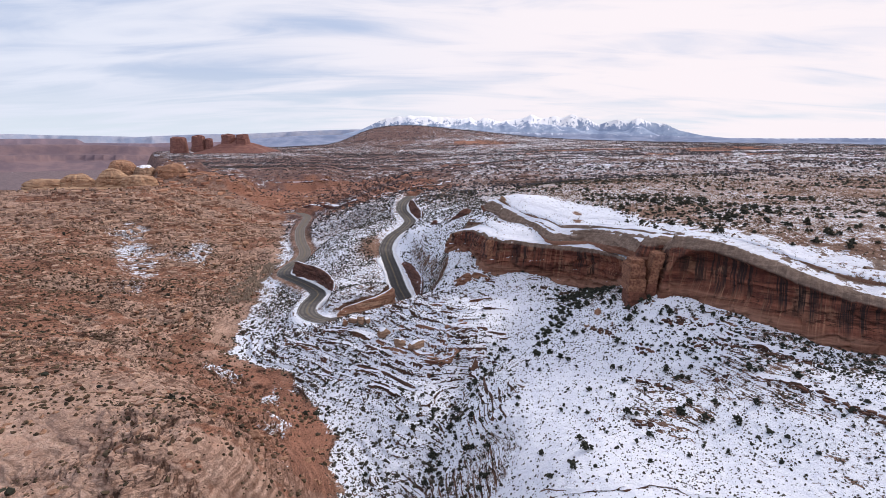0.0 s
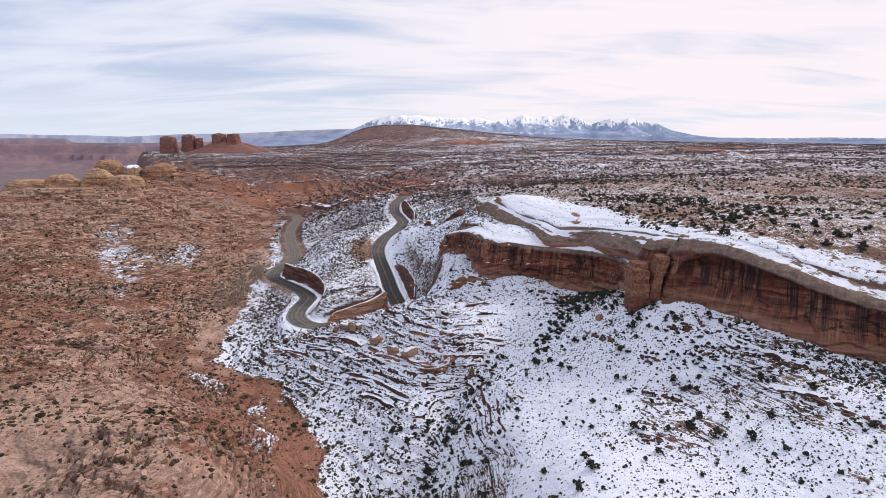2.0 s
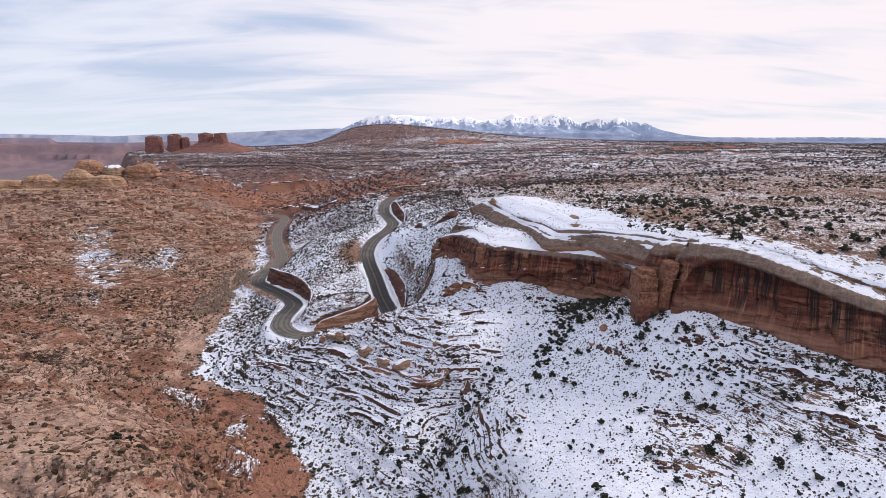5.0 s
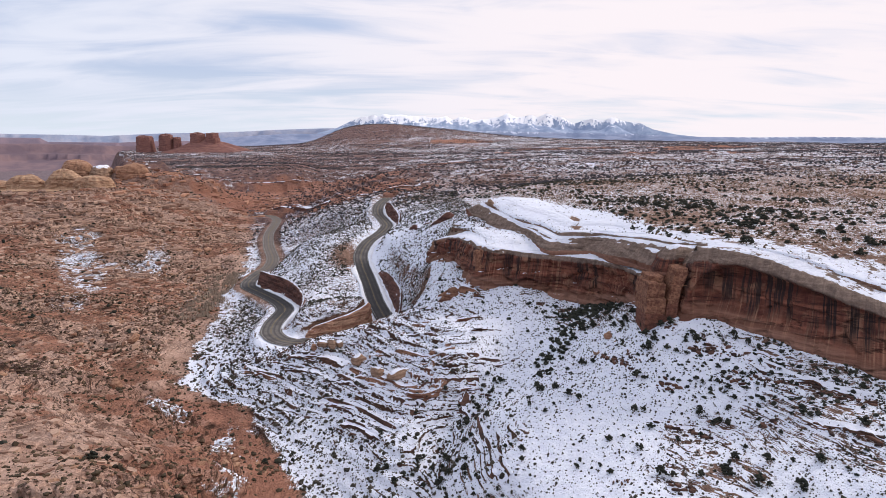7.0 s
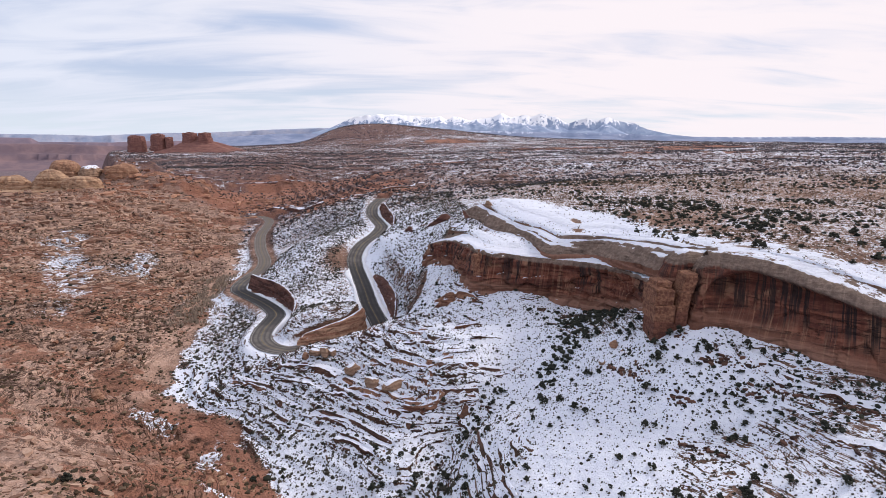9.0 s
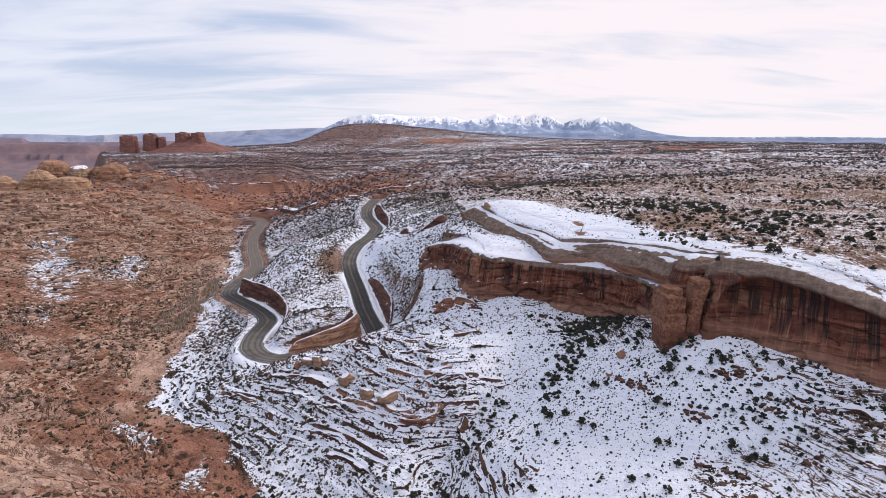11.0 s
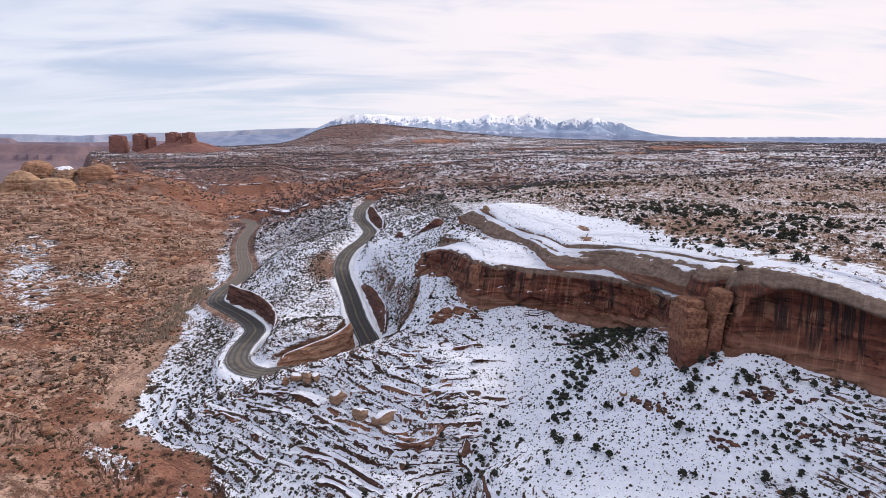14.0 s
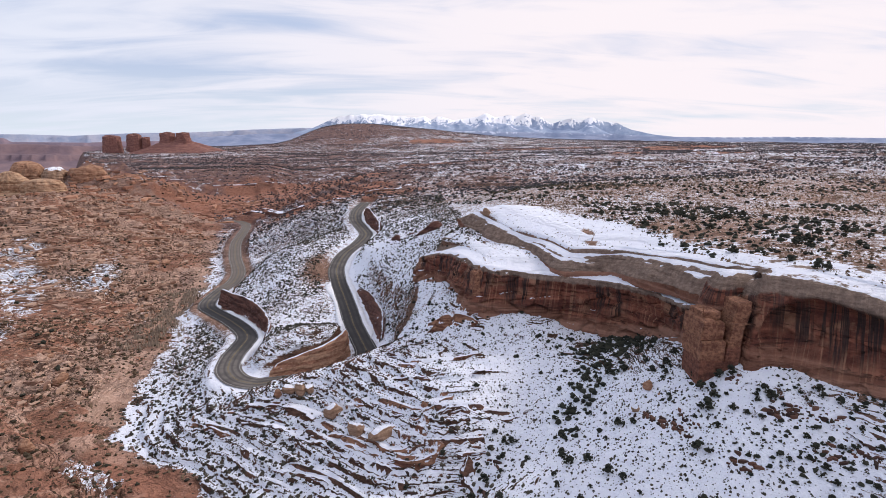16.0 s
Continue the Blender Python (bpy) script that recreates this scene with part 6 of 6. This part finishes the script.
def clumps(name, x, y, z, size, lumps, material, label, category, seed, lift=0.45, tall=0.8, lump=(ICO_V, ICO_F)):
    """A wide stand of small trees or shrubs, each of a few lumps, as one mesh."""
    r = np.random.default_rng(seed)
    n = len(x)
    at, sc = [], []
    for k in range(lumps):
        s = size * (1.0 if k == 0 else r.uniform(0.45, 0.8, n))
        off = r.normal(0, 0.55, (n, 2)) * size[:, None] * (k > 0)
        at.append(np.column_stack([x + off[:, 0], y + off[:, 1], z + s * lift * (1.0 if k == 0 else r.uniform(0.6, 1.6, n))]))
        sc.append(np.column_stack([s, s, s * tall]))
    ob = new(name, many(name, np.vstack(at), np.vstack(sc), *lump, material, r, 0.38))
    return tagged(ob, label, category, kind="stuff")


def tufts(name, x, y, z, size, material, label, category, seed, lump=(TUFT_V, TUFT_F)):
    r = np.random.default_rng(seed)
    at = np.column_stack([x, y, z - 0.02])
    sc = np.column_stack([size, size, size * r.uniform(0.6, 1.0, len(x))])
    return tagged(new(name, many(name, at, sc, *lump, material, r, 0.4)), label, category, kind="stuff")


# remaining junipers of the canyon and its slopes
x3, y3, z3, w3, u3 = scatter(12000, -110, 60, 215, 520, lambda x, y, z, w, u: 0.42 * (1 - w) * soft(fbm(x, y, 40, 3, 103), -0.35, 0.2) * np.where(y < 300, u < 0.2, 1.0) * (beside(UPPER_CLIFF, x, y)[0] > -4))
clumps("juniper_woodland", np.r_[x3, x[rest]], np.r_[y3, y[rest]], np.r_[z3, z[rest]], 0.2 + 0.5 * rng.uniform(0, 1, len(x3) + len(rest)) ** 1.5, 3, JUNIPER, "scattered dark junipers and scrub on the snowy canyon sides", "woodland", 5, 0.2, 0.9, (BUSH_V, BUSH_F))

# the dark grove under the cliff
x, y, z, w, u = scatter(2600, 8, 62, 165, 212, lambda x, y, z, w, u: (np.exp(-(((x - 50) / 8) ** 2 + ((y - 196) / 8) ** 2)) + 0.8 * np.exp(-(((x - 40 - 0.5 * (y - 184)) / 4.5) ** 2 + ((y - 182) / 11) ** 2))) * 0.8 * (u < 0.1))
clumps("juniper_grove", x, y, z, rng.uniform(0.3, 0.75, len(x)), 5, JUNIPER, "dense dark juniper grove under the cliff", "woodland", 6)

# sage on the snow of the bowl, the spur and the bench
x, y, z, w, u = scatter(90000, -65, 122, 82, 262, lambda x, y, z, w, u: (1 - w) * np.where(u > 0.5, 0.12, 0.9) * (0.45 + 0.55 * soft(fbm(x, y, 22, 4, 105), -0.3, 0.12)))
xb, yb, zb, wb, ub = scatter(33000, -80, 24, 245, 440, lambda x, y, z, w, u: (1 - w) * 0.8 * soft(fbm(x, y, 18, 3, 104), -0.5, -0.05))
x, y, z = np.r_[x, xb], np.r_[y, yb], np.r_[z, zb]
xs, ys, zs_, ws, us = scatter(9000, 30, 122, 76, 140, lambda x, y, z, w, u: (u < 0.1) * soft(fbm(x, y, 15, 3, 108), -0.3, 0.2) * soft(x, 32, 62) * soft(y, 138, 112))
grown = np.r_[np.ones(len(x) - len(xb)), np.full(len(xb), 1.8), np.full(len(xs), 0.85)]
x, y, z = np.r_[x, xs], np.r_[y, ys], np.r_[z, zs_]
tufts("sagebrush", x, y, z, grown * (0.13 + 0.30 * rng.uniform(0, 1, len(x)) ** 2.6), SAGE, "low dark sagebrush dotting the snow", "shrubs", 7, (CONE_V, CONE_F))
# brush along the wash and the gully, denser
x, y, z, w, u = scatter(15000, -85, 35, 100, 300, lambda x, y, z, w, u: np.exp(-((beside(WASH, x, y)[0] - 13) / 15) ** 2) * 0.8 * (1 - w) + 0.5 * (1 - w) * np.exp(-(((x - 2 - 0.18 * (y - 130)) / 9) ** 2)) * (y < 180))
tufts("wash_brush", x, y, z, 0.22 + 0.5 * rng.uniform(0, 1, len(x)) ** 1.8, SAGE, "grey brush crowding the snowy wash", "shrubs", 9)
# brush and fallen rock under the alcove
x, y, z, w, u = scatter(9000, 46, 125, 92, 168, lambda x, y, z, w, u: (u < 0.1) * soft(beside(LOWER_CLIFF, x, y)[0], 26, 8) * soft(fbm(x, y, 10, 3, 131), -0.25, 0.15))
tufts("talus_brush", x, y, z, 0.16 + 0.42 * rng.uniform(0, 1, len(x)) ** 2.4, JUNIPER, "dark brush and scrub on the snowy talus", "shrubs", 8)
# low brush between the trees of the plateau
x, y, z, w, u = scatter(42000, 40, 300, 130, 400, lambda x, y, z, w, u: (u > 0.9) * 0.8 * soft(fbm(x, y, 30, 3, 106), -0.3, 0.1) * (beside(UPPER_CLIFF, x, y)[0] < np.where(x < 66, -26, -8)))
tufts("plateau_brush", x, y, z, 0.2 + 0.5 * rng.uniform(0, 1, len(x)) ** 2, DRY_BUSH, "brown brush between the junipers of the plateau", "shrubs", 10, (CONE_V, CONE_F))
# western slope: dark shrubs and dry brush between the plates
x, y, z, w, u = scatter(66000, -300, -15, 75, 520, lambda x, y, z, w, u: w * soft(fbm(x, y, 26, 4, 107), -0.25, 0.22) * soft(y, 620, 200) * 0.85)
xw, yw, zw, ww, uw = scatter(16000, -330, -95, 235, 545, lambda x, y, z, w, u: w * soft(fbm(x, y * 1.3, 30, 4, 127), -0.1, 0.2))
x, y, z = np.r_[x, xw], np.r_[y, yw], np.r_[z, zw]
mixed = rng.permutation(len(x))
x, y, z = x[mixed], y[mixed], z[mixed]
half = len(x) // 2
tufts("desert_shrubs", x[:half], y[:half], z[:half], 0.22 + 0.62 * rng.uniform(0, 1, half) ** 2.4, DESERT_SHRUB, "dark desert shrubs among red rock", "shrubs", 13, (BUSH_V, BUSH_F))
tufts("dry_brush", x[half:], y[half:], z[half:], 0.22 + 0.55 * rng.uniform(0, 1, len(x) - half) ** 2, DRY_BUSH, "dry brown brush among red rock", "shrubs", 15, (BUSH_V, BUSH_F))
# a leafless grey thicket beside the lower road
x, y, z, w, u = scatter(900, -118, -84, 268, 352, lambda x, y, z, w, u: np.exp(-((x + 101 + 0.1 * (y - 310)) / 7.0) ** 2))
twigs = many("bare_thicket", np.repeat(np.column_stack([x, y, z]), 9, 0) + rng.normal(0, 0.55, (9 * len(x), 3)) * (1, 1, 0.1), np.column_stack([np.full(9 * len(x), 0.22), np.full(9 * len(x), 0.05), rng.uniform(0.6, 1.5, 9 * len(x))]), TUFT_V, TUFT_F, TWIGS, rng, 0.6)
tagged(new("bare_thicket", twigs), "leafless grey-brown thicket beside the road", "shrubs", kind="stuff")
x, y, z, w, u = scatter(900, -300, -25, 85, 520, lambda x, y, z, w, u: w * 0.6 * soft(fbm(x, y, 50, 3, 109), -0.2, 0.2))
clumps("slope_junipers", x, y, z, rng.uniform(0.4, 0.95, len(x)), 3, JUNIPER, "small dark junipers on the red rock slope", "woodland", 17)
# slabs broken from the beds
def plates(name, x, y, size, thick, material, label, category, seed, stretch=1.7, lean=0.7):
    """Flat angular slabs that lie along the slope, as one mesh."""
    r = np.random.default_rng(seed)
    n, k = len(x), 7
    z = lies(x, y)
    gx = np.clip((lies(x + 2, y) - lies(x - 2, y)) / 4, -0.5, 0.5)
    gy = np.clip((lies(x, y + 2) - lies(x, y - 2)) / 4, -0.5, 0.5)
    turn = np.arctan2(gx, -gy) + r.normal(0, 0.4, n)
    a = np.arange(k)[None] * 2 * math.pi / k + r.uniform(-0.3, 0.3, (n, k))
    rad = r.uniform(0.6, 1.1, (n, k)) * size[:, None]
    px, py = rad * np.cos(a) * stretch, rad * np.sin(a)
    c, s = np.cos(turn)[:, None], np.sin(turn)[:, None]
    px, py = px * c - py * s, px * s + py * c
    rise = lambda f: z[:, None] + lean * f * (gx[:, None] * px + gy[:, None] * py)
    top = np.stack([x[:, None] + 0.93 * px, y[:, None] + 0.93 * py, rise(0.93) + thick[:, None] * r.uniform(0.8, 1.1, (n, k))], -1)
    low = np.stack([x[:, None] + px, y[:, None] + py, rise(1.0) - 0.5 - 0.3 * size[:, None]], -1)
    mid = top.mean(1, keepdims=True)
    v = np.concatenate([top, low, mid], 1)
    i = np.arange(k)
    j = (i + 1) % k
    f = np.concatenate([np.stack([i, j, np.full(k, 2 * k)], 1), np.stack([i, i + k, j], 1), np.stack([j, i + k, j + k], 1)])
    f = (f[None] + (np.arange(n) * (2 * k + 1))[:, None, None]).reshape(-1, 3)
    return tagged(new(name, mesh_from(name, v.reshape(-1, 3), f, material, False)), label, category, kind="stuff")


x, y, z, w, u = scatter(24000, -300, -28, 92, 540, lambda x, y, z, w, u: (w > 0.9) * soft(fbm(x * 0.7, y, 30, 4, 211), -0.22, 0.12) * (1 - 0.9 * np.exp(-(((x + 92) / 26) ** 2 + ((y - 108) / 18) ** 2))) * (np.arctan2(-x, y) < 0.8) * (beside(WASH, x, y)[0] < np.where(y < 215, -24, -9)))
big = 0.2 + 1.0 * rng.uniform(0, 1, len(x)) ** 3.4
plates("slope_slabs", x, y, big * (0.75 + np.hypot(x, y) / 900), 0.10 + 0.24 * big, SLAB, "pale broken sandstone slabs stacked on the slope", "stones", 23)
x, y, z, w, u = scatter(5600, -330, -90, 225, 545, lambda x, y, z, w, u: (w > 0.9) * soft(fbm(x * 0.5, y, 36, 4, 215), -0.15, 0.15) * (beside(WASH, x, y)[0] < -9))
big = 0.35 + 0.75 * rng.uniform(0, 1, len(x)) ** 2.4
plates("ledge_slabs", x, y, big * (0.7 + np.hypot(x, y) / 900), 0.15 + 0.45 * big, SLAB, "long pale sandstone ledges stepping across the slope", "stones", 27, 4.2, 0.5)
on_spur = lambda x, y, w, u: (w < 0.1) * (u < 0.1) * soft(x - 22 + 22 * soft(y, 166, 194), 2, -12) * soft(y, 246, 230) * soft(y, 158, 174) * soft(beside(WASH, x, y)[0], 12, 22)
x, y, z, w, u = scatter(3200, -66, 34, 150, 250, lambda x, y, z, w, u: on_spur(x, y, w, u) * soft(fbm(x, y * 1.4, 16, 3, 213), -0.15, 0.15))
big = 0.12 + 0.26 * rng.uniform(0, 1, len(x)) ** 2
plates("spur_ledges", x, y, big, 0.10 + 0.4 * big, LEDGE_SLAB, "thin dark red ledges breaking through the snow", "stones", 25, 5.0, 0.3)
x, y, z, w, u = scatter(9000, -66, 34, 150, 250, lambda x, y, z, w, u: on_spur(x, y, w, u) * soft(fbm(x, y, 12, 3, 219), -0.2, 0.15))
rubble = many("rubble", np.column_stack([x, y, z]), (0.10 + 0.34 * rng.uniform(0, 1, len(x)) ** 3)[:, None] * np.array([1.3, 1.0, 0.8]), BUSH_V, BUSH_F, LEDGE_SLAB, rng, 0.35)
tagged(new("rubble", rubble), "small dark red stones strewn over the snowy spur", "stones", kind="stuff")
breaks = (
    "42 160,44.1 156.9,45.9 151.7,47.3 145.8,50.6 142.5,54.5 140.6,58 136", "47 155,50 149.6,54 146.6,59 143,64 139.5", "57.6 158,57.2 153.5,59.2 149,64.1 146.7,69 144.6",
    "66 141,70.5 136,75 132,80 128,86 125", "69.6 123.6,74.9 118.3,79.8 110.4,84.6 102.6,91.2 96", "46 132,52 128,58 126,66 128", "24 122,30 119,37 118,44 114",
)
x, y = [], []
for line in breaks:
    line = smooth_line(table(line), 0.55)
    line = line[fbm(np.arange(len(line)) * 0.55, np.full(len(line), len(x) * 9.0), 5, 3, 143) > -0.08]
    for spread in (0.35, 1.0):
        x.append(line[:, 0] + rng.normal(0, spread, len(line)))
        y.append(line[:, 1] + rng.normal(0, spread, len(line)))
x, y = np.concatenate(x), np.concatenate(y)
big = 0.10 + 0.30 * rng.uniform(0, 1, len(x)) ** 2
plates("broken_ledges", x, y, big, 0.15 + 0.7 * big, LEDGE_SLAB, "broken dark red ledges in the snow slope", "stones", 33, 2.6, 0.3)
x, y, z, w, u = scatter(2300, -400, -140, 500, 770, lambda x, y, z, w, u: (beside(RIM, x, y)[0] > 3) * soft(fbm(x * 0.5, y, 50, 3, 217), -0.3, 0.0) * soft(y, 500, 560))
big = 0.8 + 1.6 * rng.uniform(0, 1, len(x)) ** 2.6
plates("rim_ledges", x, y, big, 0.2 + 0.3 * big, RIM_SLAB, "orange sandstone ledges stepping back from the rim", "stones", 29, 3.6, 0.4)
x, y, z, w, u = scatter(5200, -420, -110, 470, 900, lambda x, y, z, w, u: 0.75 * (beside(RIM, x, y)[0] > 4) * soft(fbm(x, y * 1.4, 60, 3, 135), -0.25, 0.15) * soft(y, 470, 640))
clumps("rim_junipers", x, y, z, 0.4 + 0.8 * rng.uniform(0, 1, len(x)) ** 1.8, 1, JUNIPER, "small dark junipers behind the rim", "woodland", 31, 0.1, 0.9, (BUSH_V, BUSH_F))
# loose blocks on the western slope
x, y, z, w, u = scatter(7000, -300, -25, 80, 520, lambda x, y, z, w, u: w * soft(fbm(x, y, 40, 3, 111), -0.1, 0.25))
stones = many("loose_stones", np.column_stack([x, y, z]), rng.uniform(0.25, 1.0, len(x))[:, None] ** 1.6 * np.array([1.5, 1.1, 0.7]), ICO_V, ICO_F, TAN_ROCK, rng, 0.35)
tagged(new("loose_stones", stones), "pale broken sandstone blocks strewn on the slope", "stones", kind="stuff")


# the wooded plateau out to the skyline
def fan(n, r0, r1, power, keep):
    az = np.radians(rng.uniform(-44, 46, n))
    r = r0 + (r1 - r0) * rng.uniform(0, 1, n) ** power
    x, y = r * np.sin(az), r * np.cos(az)
    z, red, snow, far, west, up, lines, sand, valley, bare_rock, beds, rust, canyon = land(x, y)
    dr, _ = beside(RIM, x, y)
    dc, _ = beside(road[::6], x, y)
    d2, _ = beside(UPPER_CLIFF, x, y)
    bare = (r < 330) & (d2 > np.where(x < 66, -26, -9)) & (x > 0)
    ok = (rng.uniform(0, 1, n) < keep(x, y, r, west, up)) & (dr > 4) & (np.abs(dc) > 9) & ~bare
    return x[ok], y[ok], z[ok], r[ok]


wood = lambda x, y, r, w, u: (1 - w) * np.where(r < 420, u > 0.9, 1.0) * (0.25 + 0.75 * soft(fbm(x, y * 1.5, 90, 4, 113), -0.3, 0.12))
x, y, z, r = fan(22000, 200, 430, 0.9, lambda x, y, r, w, u: wood(x, y, r, w, u) * soft(fbm(x, y, 26, 3, 117), -0.3, 0.2))
clumps("plateau_junipers", x, y, z, 0.22 + 0.85 * rng.uniform(0, 1, len(x)) ** 2.6, 2, JUNIPER, "scattered dark junipers on the snowy plateau", "woodland", 19, 0.1, 0.9, (BUSH_V, BUSH_F))
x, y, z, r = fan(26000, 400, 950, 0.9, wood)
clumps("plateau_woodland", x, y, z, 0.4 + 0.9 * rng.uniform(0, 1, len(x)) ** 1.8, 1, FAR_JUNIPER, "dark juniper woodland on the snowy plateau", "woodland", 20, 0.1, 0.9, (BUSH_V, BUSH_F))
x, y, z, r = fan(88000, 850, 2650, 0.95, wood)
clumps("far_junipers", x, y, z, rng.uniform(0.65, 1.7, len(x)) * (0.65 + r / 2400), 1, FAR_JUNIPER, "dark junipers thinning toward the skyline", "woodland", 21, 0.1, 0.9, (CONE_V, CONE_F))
